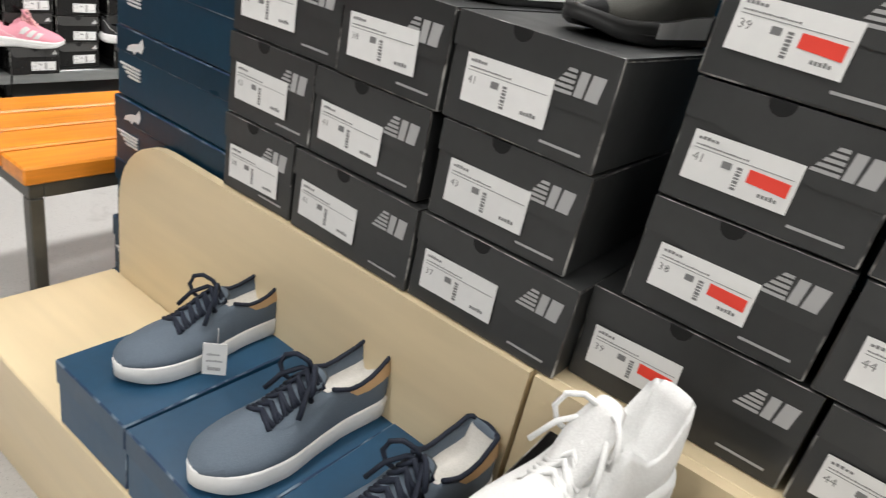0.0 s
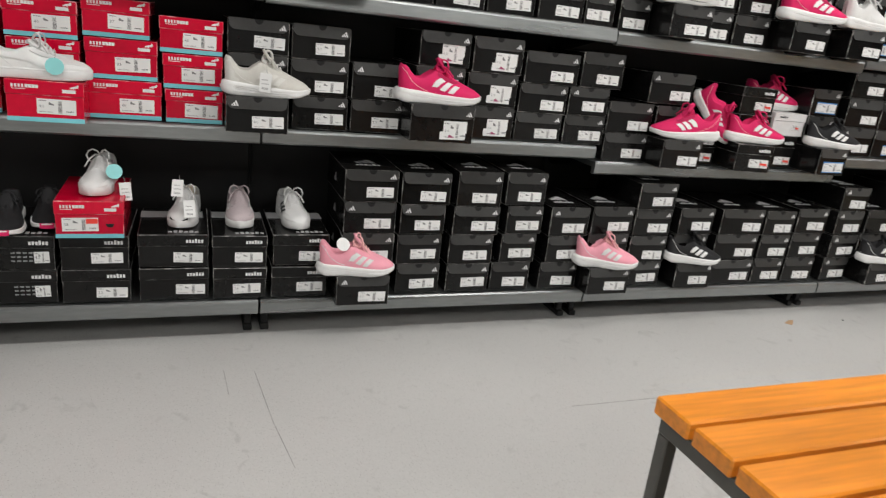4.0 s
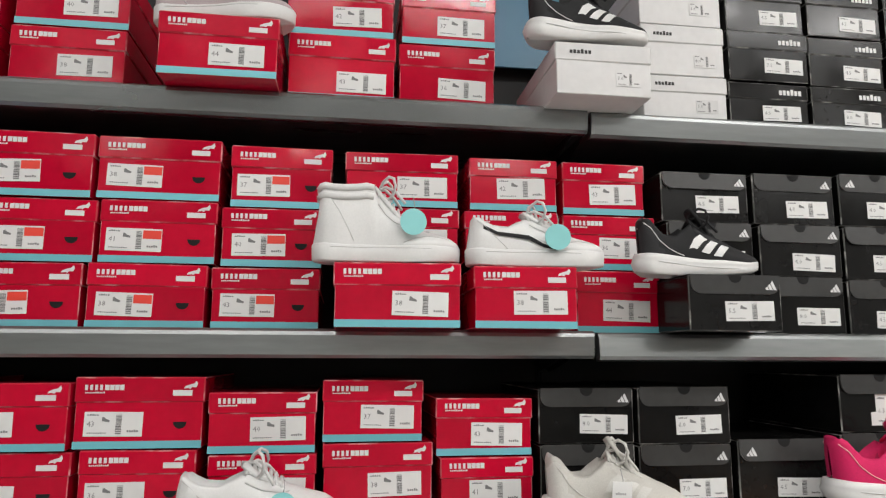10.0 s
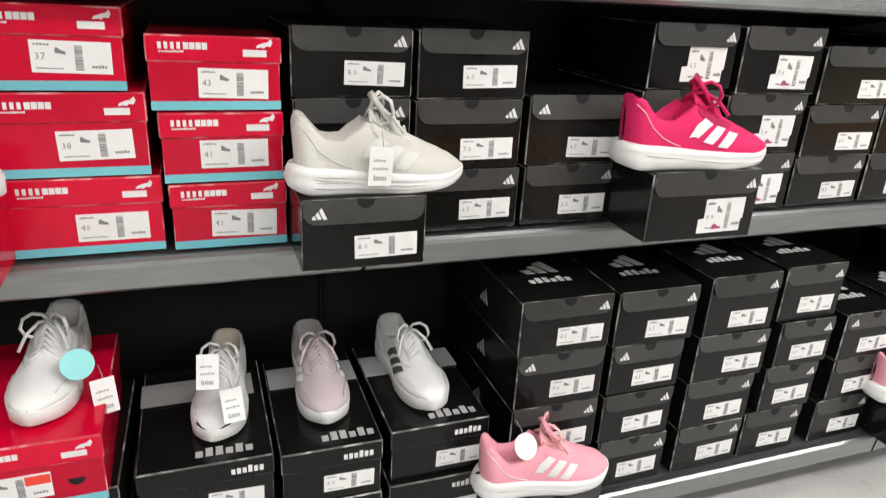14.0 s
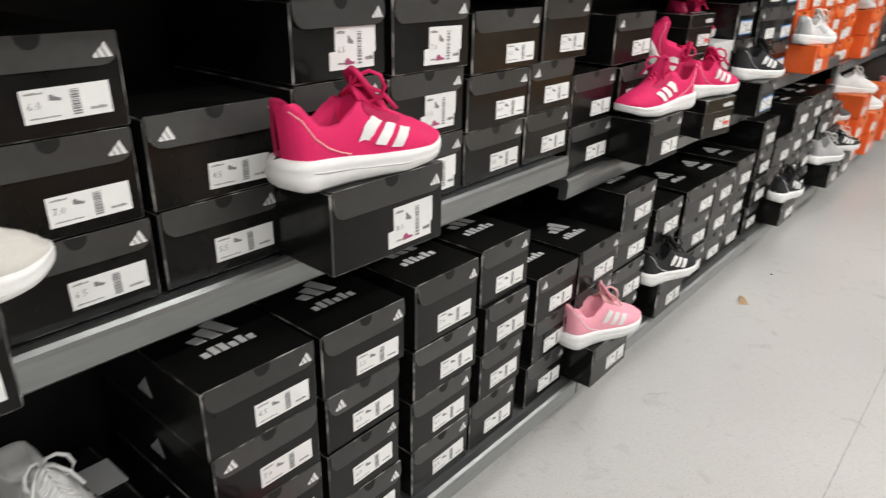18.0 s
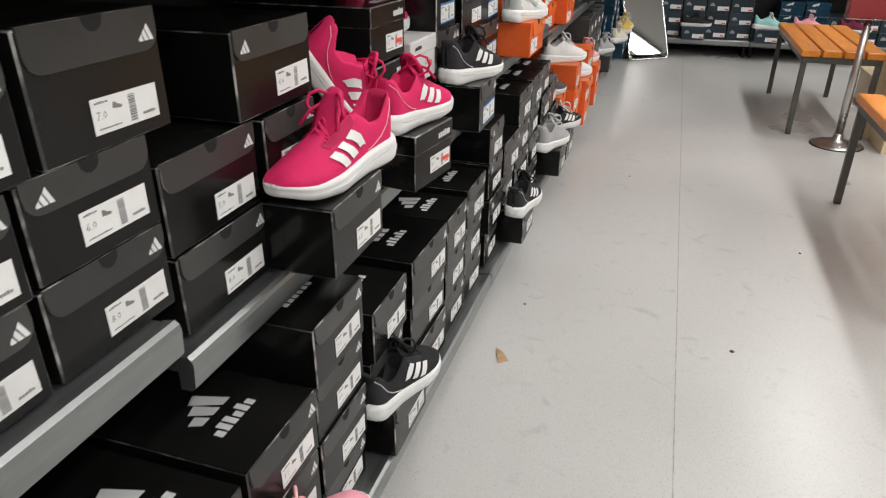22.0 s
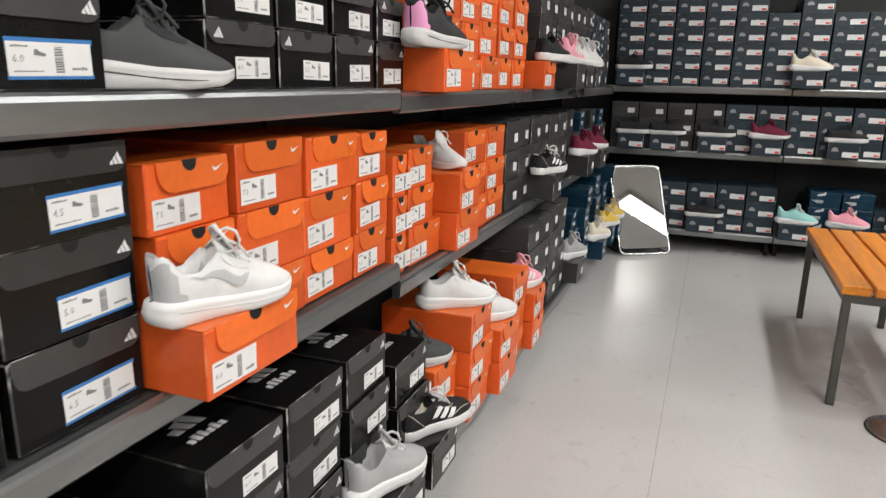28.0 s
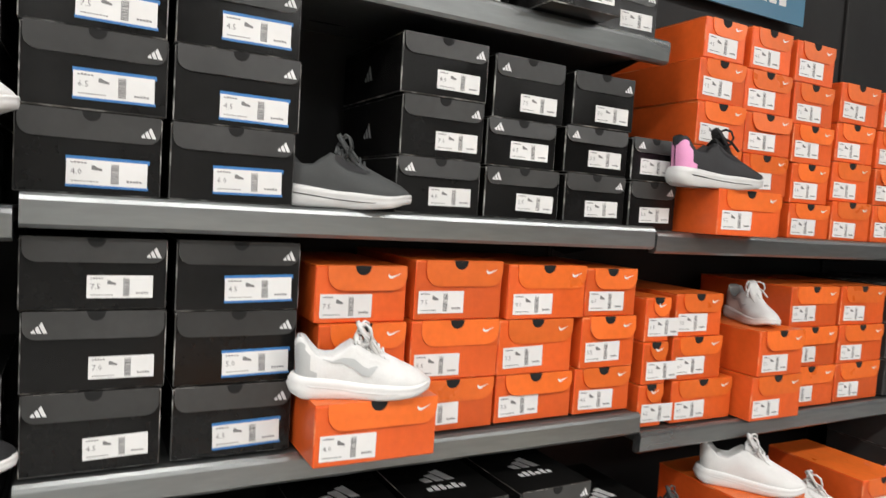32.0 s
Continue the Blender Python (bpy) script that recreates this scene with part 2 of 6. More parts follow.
def mesh_of(verts, faces, name="mesh", smooth=False):
    me = bpy.data.meshes.new(name)
    me.from_pydata([tuple(v) for v in verts], [], faces)
    return finish(me, smooth)


def boxes_mesh(boxes, bevel=0.0, name="mesh"):
    """One mesh of axis-aligned blocks (x0, y0, z0, x1, y1, z1), with small chamfers."""
    bm = bmesh.new()
    for x0, y0, z0, x1, y1, z1 in boxes:
        g = bmesh.ops.create_cube(bm, size=1.0, matrix=Matrix.Translation(((x0 + x1) / 2, (y0 + y1) / 2, (z0 + z1) / 2)) @ Matrix.Diagonal((abs(x1 - x0), abs(y1 - y0), abs(z1 - z0), 1)))
    if bevel:
        bmesh.ops.bevel(bm, geom=bm.edges[:], offset=bevel, segments=1, profile=0.5, affect="EDGES")
    me = bpy.data.meshes.new(name)
    bm.to_mesh(me)
    bm.free()
    return finish(me)


def part(name, me, material, parent=None, label="", m=None):
    """Link a mesh as one object under a thing or a part."""
    if me.materials:
        if me.materials[0] != material:
            me = me.copy()
            me.materials[0] = material
    else:
        me.materials.append(material)
    ob = new(name, me)
    if m is not None:
        ob.matrix_basis = m
    if parent:
        ob.parent = parent
    if label:
        ob["label"] = label
    return ob


def thing(name, m, label, category, group="", kind=""):
    ob = new(name)
    ob.empty_display_size = 0.05
    ob.matrix_basis = m
    return tagged(ob, label, category, group, kind)


CACHE = {}


def cached(key, make):
    if key not in CACHE:
        CACHE[key] = make()
    return CACHE[key]


def worn_edge(name, base, light):
    """Card whose corners are scuffed pale in patches."""
    m = mat(name, base, 0.55)
    nt = m.node_tree
    b = nt.nodes["Principled BSDF"]
    tc = nt.nodes.new("ShaderNodeTexCoord")
    oi = nt.nodes.new("ShaderNodeObjectInfo")
    off = nt.nodes.new("ShaderNodeVectorMath")
    off.operation = "ADD"
    nt.links.new(tc.outputs["Object"], off.inputs[0])
    nt.links.new(oi.outputs["Random"], off.inputs[1])
    n = nt.nodes.new("ShaderNodeTexNoise")
    n.inputs["Scale"].default_value, n.inputs["Detail"].default_value = 26, 6
    nt.links.new(off.outputs[0], n.inputs["Vector"])
    mr = nt.nodes.new("ShaderNodeMapRange")
    mr.inputs["From Min"].default_value, mr.inputs["From Max"].default_value = 0.5, 0.66
    nt.links.new(n.outputs["Fac"], mr.inputs["Value"])
    mx = nt.nodes.new("ShaderNodeMix")
    mx.data_type = "RGBA"
    mx.inputs["A"].default_value = (*base, 1)
    mx.inputs["B"].default_value = (*light, 1)
    nt.links.new(mr.outputs[0], mx.inputs["Factor"])
    nt.links.new(mx.outputs["Result"], b.inputs["Base Color"])
    return m


def card_mesh(box, bevel):
    """A cardboard block whose chamfered edges take the second material."""
    me = boxes_mesh([box], bevel)
    big = set(sorted(range(len(me.polygons)), key=lambda i: -me.polygons[i].area)[:6])
    for i, p in enumerate(me.polygons):
        p.material_index = 0 if i in big else 1
    return me


def card_part(name, key, box, bevel, card, worn, parent):
    me = cached((key, card.name), lambda: card_mesh(box, bevel))
    if not me.materials:
        me.materials.append(card)
        me.materials.append(worn)
    ob = new(name, me)
    ob.parent = parent
    return ob


def tube_mesh(points, r, sides=8, closed=False, name="tube"):
    """A round tube along points."""
    pts = [Vector(p) for p in points]
    n = len(pts)
    verts, faces = [], []
    up = Vector((0.13, 0.21, 0.97)).normalized()
    for i, p in enumerate(pts):
        a, b = pts[i - 1] if (i or closed) else p, pts[(i + 1) % n] if (i < n - 1 or closed) else p
        d = (b - a).normalized()
        s = d.cross(up)
        if s.length < 1e-3:
            s = d.cross(Vector((1, 0, 0)))
        s.normalize()
        t = s.cross(d)
        for k in range(sides):
            c = 2 * math.pi * k / sides
            verts.append(p + r * (math.cos(c) * s + math.sin(c) * t))
    for i in range(n if closed else n - 1):
        j = (i + 1) % n
        for k in range(sides):
            k2 = (k + 1) % sides
            faces.append((i * sides + k, i * sides + k2, j * sides + k2, j * sides + k))
    if not closed:
        faces.append(tuple(range(sides))[::-1])
        faces.append(tuple((n - 1) * sides + k for k in range(sides)))
    return mesh_of(verts, faces, name, True)


def slab(outline, x0, x1):
    """A plate between the planes x0 and x1 with an outline in (y, z), counter-clockwise seen from +x."""
    n = len(outline)
    verts = [(x0, y, z) for y, z in outline] + [(x1, y, z) for y, z in outline]
    faces = [tuple(range(n))[::-1], tuple(range(n, 2 * n))]
    faces += [(i, (i + 1) % n, n + (i + 1) % n, n + i) for i in range(n)]
    return verts, faces


def joined(pieces, name="mesh"):
    verts, faces = [], []
    for v, f in pieces:
        o = len(verts)
        verts += v
        faces += [tuple(i + o for i in q) for q in f]
    return mesh_of(verts, faces, name)


def rect(y0, z0, y1, z1):
    return [(y0, z0), (y1, z0), (y1, z1), (y0, z1)]


TEXT = {}


def text_pieces(s, size, y, z, x, flip=1):
    """Flat letters in the plane x, starting at (y, z)."""
    if s not in TEXT:
        cu = bpy.data.curves.new("letters", "FONT")
        cu.body, cu.size, cu.resolution_u = s, 1.0, 1
        ob = new("letters", cu)
        me = bpy.data.meshes.new_from_object(ob.evaluated_get(bpy.context.evaluated_depsgraph_get()))
        TEXT[s] = ([tuple(v.co) for v in me.vertices], [tuple(p.vertices) for p in me.polygons])
        bpy.data.objects.remove(ob)
        bpy.data.meshes.remove(me)
        bpy.data.curves.remove(cu)
    v, f = TEXT[s]
    return [(x, y + flip * size * a, z + size * b) for a, b, c in v], f


# ---- setting ----
tagged(part("floor", boxes_mesh([(WALL_W - 0.1, WALL_S - 0.1, -0.1, WALL_E + 0.1, WALL_N + 0.1, 0)]), FLOOR), "light grey speckled vinyl shop floor with scuffs and seams", "floor", kind="structure")
tagged(part("ceiling", boxes_mesh([(WALL_W - 0.1, WALL_S - 0.1, CEIL, WALL_E + 0.1, WALL_N + 0.1, CEIL + 0.1)]), CEILM), "white suspended ceiling of the shop", "ceiling", kind="structure")
tagged(part("wall_west", boxes_mesh([(WALL_W - 0.1, WALL_S, 0, WALL_W, WALL_N, CEIL)]), WALLG), "dark grey painted wall behind the long shoe shelf", "wall", kind="structure")
tagged(part("wall_north", boxes_mesh([(WALL_W, WALL_N, 0, WALL_E, WALL_N + 0.1, CEIL)]), WALLG), "dark grey painted wall behind the end shelf", "wall", kind="structure")
tagged(part("wall_east", boxes_mesh([(WALL_E, WALL_S, 0, WALL_E + 0.1, WALL_N, CEIL)]), CEILM), "plain light wall closing the shop", "wall", kind="structure")
tagged(part("wall_south", boxes_mesh([(WALL_W, WALL_S - 0.1, 0, WALL_E, WALL_S, CEIL)]), CEILM), "plain light wall closing the shop", "wall", kind="structure")
for sx, y0, y1 in ((-2.655, 0.9, 7.9), (-0.65, 2.0, 7.9)):
    tagged(part("floor_seam", boxes_mesh([(sx - 0.0015, y0, 0, sx + 0.0015, y1, 0.0009)]), SEAM), "thin dark seam between floor sheets", "floor seam", kind="structure")

TUBE = glow("lamp_diffuser", (1.0, 0.97, 0.93), 6.0)
for x, y, wide, long, turn in fittings:
    f = thing("ceiling_light", pose(x, y, CEIL, 0, 0, turn), "long white fluorescent light fitting on the ceiling", "ceiling light", "ceiling lights")
    part("housing", cached(("lamp_h", long), lambda: boxes_mesh([(-wide / 2 - 0.02, -long / 2 - 0.05, -0.07, wide / 2 + 0.02, long / 2 + 0.05, 0)], 0.006)), CEILM, f)
    part("diffuser", cached(("lamp_d", long), lambda: boxes_mesh([(-wide / 2, -long / 2 - 0.02, -0.095, wide / 2, long / 2 + 0.02, -0.072)], 0.004)), TUBE, f)

# ---- shelves ----


STRIP_TILT = {(0, 3): -12.0, (2, 3): -4.0, (2, 2): -5.0, (0, 4): 2.5, (-1, 4): 1.5}   # some front strips sit a little askew


def shelf_unit(y0, width, levels, label, facing="W", bay=None):
    """One bay of steel shelving: feet, base, uprights, back panel and shelves with a front strip. Local x runs out to the aisle."""
    m = pose(BACK, y0, 0) if facing == "W" else pose(y0, NBACK, 0, 0, 0, -90)
    u = thing("shelf_unit", m, label, "shelf unit", "shelf units")
    depth = FRONT - BACK
    top = 2.15
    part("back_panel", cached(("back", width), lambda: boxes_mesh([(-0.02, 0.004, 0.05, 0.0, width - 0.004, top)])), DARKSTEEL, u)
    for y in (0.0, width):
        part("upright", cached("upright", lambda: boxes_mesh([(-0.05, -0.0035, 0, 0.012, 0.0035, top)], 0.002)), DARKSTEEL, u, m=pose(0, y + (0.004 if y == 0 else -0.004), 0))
    for n, z in levels.items():
        d = depth + (0.085 if n == 1 else 0)
        s = part("shelf", cached(("shelf", width, n == 1), lambda: boxes_mesh([(0.0, 0.005, -0.025, d - 0.02, width - 0.005, -0.004)])), STEEL, u, m=pose(0, 0, z))

        def strip():
            hgt = 0.052
            prof = [(d - 0.022, -0.002), (d - 0.004, 0.002), (d + 0.002, -0.003), (d + 0.004, -0.010), (d + 0.001, -hgt + 0.006), (d - 0.006, -hgt), (d - 0.022, -hgt)]
            ya, yb = 0.004, width - 0.004
            v = [(x, ya, zz) for x, zz in prof] + [(x, yb, zz) for x, zz in prof]
            k = len(prof)
            f = [(i, (i + 1) % k, k + (i + 1) % k, k + i) for i in range(k)] + [tuple(range(k))[::-1], tuple(range(k, 2 * k))]
            return mesh_of(v, f)
        part("front_strip", cached(("strip", width, n == 1), strip), STEEL, s, m=pose(d, 0, 0, 0, STRIP_TILT.get((bay, n), 0.0), 0) @ pose(-d, 0, 0))
        if n > 1:
            for y in (0.012, width - 0.012):
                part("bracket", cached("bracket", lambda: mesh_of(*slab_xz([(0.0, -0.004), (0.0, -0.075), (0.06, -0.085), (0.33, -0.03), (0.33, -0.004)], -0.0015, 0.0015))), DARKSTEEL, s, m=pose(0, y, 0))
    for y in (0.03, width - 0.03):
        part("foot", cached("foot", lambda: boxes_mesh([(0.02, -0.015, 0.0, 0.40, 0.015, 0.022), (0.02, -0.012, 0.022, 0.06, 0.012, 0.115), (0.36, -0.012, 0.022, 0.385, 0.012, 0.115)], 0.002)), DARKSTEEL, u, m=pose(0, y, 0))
    return u


def slab_xz(outline, y0, y1):
    n = len(outline)
    v = [(x, y0, z) for x, z in outline] + [(x, y1, z) for x, z in outline]
    f = [tuple(range(n))[::-1], tuple(range(n, 2 * n))] + [(i, (i + 1) % n, n + (i + 1) % n, n + i) for i in range(n)]
    return v, f


W_LEVELS = {
    -2: {1: 0.157, 2: 0.743, 3: 1.197, 4: 1.655}, -1: {1: 0.157, 2: 0.743, 3: 1.197, 4: 1.655}, 0: {1: 0.157, 2: 0.743, 3: 1.195, 4: 1.648},
    1: {1: 0.157, 2: 0.682, 3: 1.185, 4: 1.640}, 2: {1: 0.157, 2: 0.755, 3: 1.207, 4: 1.645}, 3: {1: 0.157, 2: 0.703, 3: 1.197},
    4: {1: 0.157, 2: 0.700, 3: 1.197}, 5: {1: 0.157, 2: 0.700, 3: 1.197}}
for k, lv in W_LEVELS.items():
    shelf_unit(BAY0 + k * BAY, BAY, lv, "dark grey steel shelf bay filled with stacked shoe boxes", bay=k)
N_LEVELS = {1: 0.165, 2: 0.745, 3: 1.215}
for k in range(4):
    shelf_unit(-3.40 + k * BAY, BAY, N_LEVELS, "dark grey steel shelf bay across the end of the aisle", "N")

# ---- shoe boxes: local x = 0 is the printed end, y runs to the right, z up ----
def arc(cy, cz, r, a0, a1, n=4):
    return [(cy + r * math.cos(radians(a0 + (a1 - a0) * i / n)), cz + r * math.sin(radians(a0 + (a1 - a0) * i / n))) for i in range(n + 1)]


def three_bars(y, z, s, x=0.0):
    """Three slanted bars that rise to the right."""
    out = []
    for i, (low, high) in enumerate(((0.08, 0.24), (0.27, 0.44), (0.46, 0.64))):
        a = y + s * (0.06 + 0.36 * i)
        out.append(slab([(a, z), (a + 0.27 * s, z), (a + 0.27 * s - 0.58 * s * high, z + 1.25 * s * high), (a - 0.58 * s * low, z + 1.25 * s * low)], x, x + 0.0006))
    return out


def tick(y, z, s, x=0.0):
    """A curved tick."""
    o = [(y, z + 0.20 * s), (y + 0.10 * s, z + 0.02 * s), (y + 0.30 * s, z), (y + 1.0 * s, z + 0.36 * s), (y + 0.34 * s, z + 0.17 * s), (y + 0.16 * s, z + 0.2 * s), (y + 0.10 * s, z + 0.34 * s)]
    return [slab(o, x, x + 0.0006)]


def leap(y, z, s, x=0.0):
    """A plain leaping curve with a small bar under it."""
    o = [(y + 0.28 * s, z + 0.42 * s), (y + 0.55 * s, z + 0.46 * s), (y + 0.66 * s, z + 0.40 * s), (y + 0.76 * s, z + 0.52 * s), (y + 0.98 * s, z + 0.50 * s), (y + 1.08 * s, z + 0.70 * s), (y + 1.0 * s, z + 0.88 * s), (y + 0.86 * s, z + 0.72 * s), (y + 0.6 * s, z + 0.66 * s), (y + 0.36 * s, z + 0.56 * s)]
    return [slab(o, x, x + 0.0006), slab(rect(y - 0.35 * s, z, y + 0.78 * s, z + 0.33 * s), x, x + 0.0006)]


def word_bars(y, z, width, height, n, x=0.0, seed=1):
    """A word drawn as a row of plain blocks."""
    rnd = random.Random(seed)
    step = width / n
    return [slab(rect(y + i * step, z, y + (i + 0.72) * step, z + height * rnd.choice((0.75, 0.8, 1.0))), x, x + 0.0006) for i in range(n)]


def print_mesh(size, lw, lh, number):
    """The print of a label of lw x lh: number, small lines, a shoe mark, a bar code and a price line."""
    p = []
    p += word_bars(0.05 * lw, 0.84 * lh, 0.2 * lw, 0.07 * lh, 5, 0, 3)
    if number:
        p.append(text_pieces(number, min(0.34 * lh, 0.0135), 0.05 * lw, 0.40 * lh, 0.0003))
    if size == "b":
        p += word_bars(0.05 * lw, 0.72 * lh, 0.50 * lw, 0.035 * lh, 16, 0, 13) + [slab(rect(0.04 * lw, 0.66 * lh, 0.96 * lw, 0.672 * lh), 0, 0.0006)]
        p += [slab(rect(0.33 * lw, 0.44 * lh, 0.42 * lw, 0.58 * lh), 0, 0.0006)]
        z = 0.1 * lh
        for q in (0.05, 0.03, 0.06, 0.04, 0.05, 0.03, 0.05):
            p.append(slab(rect(0.47 * lw, z, 0.52 * lw, z + q * lh), 0, 0.0006))
            z += (q + 0.025) * lh
        p += word_bars(0.72 * lw, 0.14 * lh, 0.18 * lw, 0.09 * lh, 5, 0, 7)
        return joined(p)
    p.append(slab([(0.30 * lw, 0.62 * lh), (0.43 * lw, 0.58 * lh), (0.435 * lw, 0.66 * lh), (0.37 * lw, 0.72 * lh), (0.33 * lw, 0.80 * lh), (0.305 * lw, 0.78 * lh)], 0, 0.0006))
    z, rnd = 0.1 * lh, random.Random(5)
    while z < 0.9 * lh:
        s = rnd.choice((0.02, 0.035, 0.05)) * lh
        p.append(slab(rect(0.54 * lw, z, 0.64 * lw, z + s), 0, 0.0006))
        z += s + rnd.choice((0.02, 0.03)) * lh
    p += word_bars(0.74 * lw, 0.18 * lh, 0.2 * lw, 0.10 * lh, 5, 0, 7)
    p += word_bars(0.06 * lw, 0.12 * lh, 0.34 * lw, 0.05 * lh, 9, 0, 9)
    return joined(p)


def flap_outline(w, h, z0, r, y0=0.004, y1=None):
    y1 = w - 0.002 if y1 is None else y1
    return arc(y0 + r, z0 + r, r, 180, 270) + arc(y1 - r, z0 + r, r, 270, 360) + [(y1, h + 0.0016), (y0, h + 0.0016)]


SIZES = ("4.0", "4.5", "5.0", "5.5", "6.0", "6.5", "7.0", "7.5", "8.0")
EUSIZES = ("36", "37", "38", "39", "40", "41", "42", "43", "44")
STYLE = {
    "a": ("black cardboard shoe box with grey tuck flap and white label", CARD_BLACK, CARD_FLAP),
    "l": ("black cardboard shoe box with a lift-off lid and white label", CARD_BLACK, CARD_BLACK),
    "w": ("white cardboard shoe box with a lift-off lid", CARD_WHITE, CARD_WHITE),
    "p": ("glossy red cardboard shoe box with a teal bottom stripe", CARD_RED, CARD_RED),
    "n": ("orange cardboard shoe box with a tuck flap and white label", CARD_ORANGE, CARD_ORANGE2),
    "b": ("charcoal cardboard shoe box with a slanting flap and white label", CARD_GREY, CARD_GREY),
    "s": ("dark navy cardboard shoe box with a lid and pale print", CARD_NAVY, CARD_NAVY),
    "e": ("dark petrol cardboard shoe box with a white and red label", CARD_PETROL, CARD_PETROL),
    "d": ("dark grey cardboard shoe box with a white label", CARD_FLAP, CARD_FLAP),
    "c": ("blue cardboard shoe box with pale worn edges", CARD_BLUE, CARD_BLUE),
    "k": ("brown cardboard shoe box with a white and red label", CARD_KRAFT, CARD_KRAFT)}
KIND = {"a": "black_shoe_box", "l": "lidded_shoe_box", "w": "white_shoe_box", "p": "red_shoe_box", "n": "orange_shoe_box", "b": "charcoal_shoe_box", "s": "navy_shoe_box", "e": "petrol_shoe_box", "d": "grey_shoe_box", "k": "brown_shoe_box", "c": "blue_shoe_box"}
WORN = {"a": worn_edge("worn_black_card", (0.05, 0.049, 0.047), (0.42, 0.41, 0.39)), "w": worn_edge("worn_white_card", (0.6, 0.6, 0.59), (0.7, 0.7, 0.69)), "p": worn_edge("worn_red_card", (0.45, 0.01, 0.03), (0.70, 0.35, 0.36)),
        "n": worn_edge("worn_orange_card", (0.74, 0.09, 0.012), (0.80, 0.28, 0.12)), "s": worn_edge("worn_navy_card", (0.012, 0.035, 0.08), (0.22, 0.28, 0.34)), "k": worn_edge("worn_brown_card", (0.27, 0.15, 0.07), (0.38, 0.24, 0.13))}
for q, o in (("l", "a"), ("b", "a"), ("e", "a"), ("d", "a")):
    WORN[q] = WORN[o]
WORN["c"] = WORN["s"]
rng = random.Random(11)


def shoe_box(style, w, h, m, d=0.325, tag="", near=True, top_print=False, mark="", number=None, flip=False, side=False):
    """A shoe box with its lid or flap, label, print, logo and thumb hole. tag: blue, red, big or none."""
    label, card, lidcard = STYLE[style]
    w, h = round(w, 3), round(h, 3)
    t = thing(KIND[style], m, label + (mark and " " + mark), "shoe box", "shoe boxes on the shelves")
    lidded = style in "lwpskc"
    if lidded:
        zl = 0.64 * h
        card_part("body", ("bl", w, h, d), (-d + 0.003, 0.003, 0, -0.003, w - 0.003, zl + 0.01), 0.0015, card, WORN[style], t)
        lid = card_part("lid", ("ll", w, h, d), (-d, 0.0005, zl, 0, w - 0.0005, h), 0.0024, lidcard, WORN[style], t)
        lid.matrix_basis = pose(0, w / 2, 0, rng.uniform(-0.5, 0.5), rng.uniform(-0.5, 0.1), rng.uniform(-0.6, 0.6)) @ pose(0, -w / 2, 0)
        fx, bx = 0.0004, -0.0026
    else:
        card_part("body", ("bf", w, h, d), (-d, 0.001, 0, 0, w - 0.001, h - 0.0005), 0.0022, card, WORN[style], t)
        fx, bx = 0.0024, 0.0004
        if style == "b":
            out = [(0.001, 0.70 * h), (0.16 * w, 0.70 * h), (0.62 * w, 0.50 * h), (0.70 * w, 0.47 * h), (w - 0.001, 0.47 * h), (w - 0.001, h + 0.0016), (0.001, h + 0.0016)]
        elif style == "d":
            out = flap_outline(w, h, 0.72 * h, 0.004, 0.001, w - 0.001)
        else:
            wide = w - 0.004 if style == "a" else w - 0.002
            out = flap_outline(w, h, (0.67 if style == "a" else 0.575) * h, 0.020 if style == "a" else 0.030, (0.005 if style == "a" else 0.024) if not flip else w - wide, wide if not flip else w - 0.005)
        lift = rng.choice((0, -0.5, -1.0, -2.0, -3.5, -6.0)) if style in "an" else 0.0
        flap = part("flap", cached(("fl", style, w, h, flip), lambda: joined([slab([(y, z - h) for y, z in out], -0.001, 0.0022)])), lidcard, t, m=pose(0, 0, h, 0, lift, 0))
        if len(flap.data.materials) == 1:
            flap.data.materials.append(WORN[style])
            for i, face in enumerate(flap.data.polygons):
                face.material_index = 0 if i < 2 else 1
        part("top_sheet", cached(("ts", w, d), lambda: boxes_mesh([(-d, 0.001, -0.0004, -0.0012, w - 0.001, 0.0016)])), lidcard if style != "a" else card, t, m=pose(0, 0, h))
        if style in "anb":
            c = w * (0.5 if style != "b" else 0.42)
            hr = 0.0165 if style == "n" else 0.0135
            part("thumb_hole", cached(("th", style, w), lambda: joined([slab([(c - hr, 0.0018)] + arc(c, -0.0005, hr, 180, 360, 6) + [(c + hr, 0.0018)], 0.0016, 0.0026)])), HOLE, flap)
    if style == "p":
        part("stripe", cached(("tl", w, h), lambda: boxes_mesh([(-0.0028, 0.0028, 0.0, -0.0018, w - 0.0028, 0.013)])), CARD_TEAL, t)
        if tag == "red" or tag == "hole":
            part("thumb_hole", cached(("ph", w, h), lambda: joined([slab(arc(w - 0.042, 0.046, 0.012, 180, 360, 6), bx, bx + 0.0008)])), HOLE, t)
    # label
    if tag != "none":
        lw, lh, ly, lz = {"a": (0.098, 0.037, w - 0.116, 0.016), "l": (0.092, 0.035, w - 0.108, 0.018), "w": (0.05, 0.03, w - 0.075, 0.022), "p": (0.100, 0.043, w - 0.122 if tag != "red" else 0.018, 0.021),
                          "n": (0.106, 0.046, 0.014, 0.012), "b": (0.122, 0.058, 0.024, 0.026), "s": (0.0, 0, 0, 0), "c": (0.0, 0, 0, 0), "e": (0.098, 0.036, w - 0.106, 0.020), "d": (0.052, 0.036, w - 0.075, 0.03), "k": (0.09, 0.036, w - 0.105, 0.03)}[style]
        if tag == "hole":
            ly = 0.02
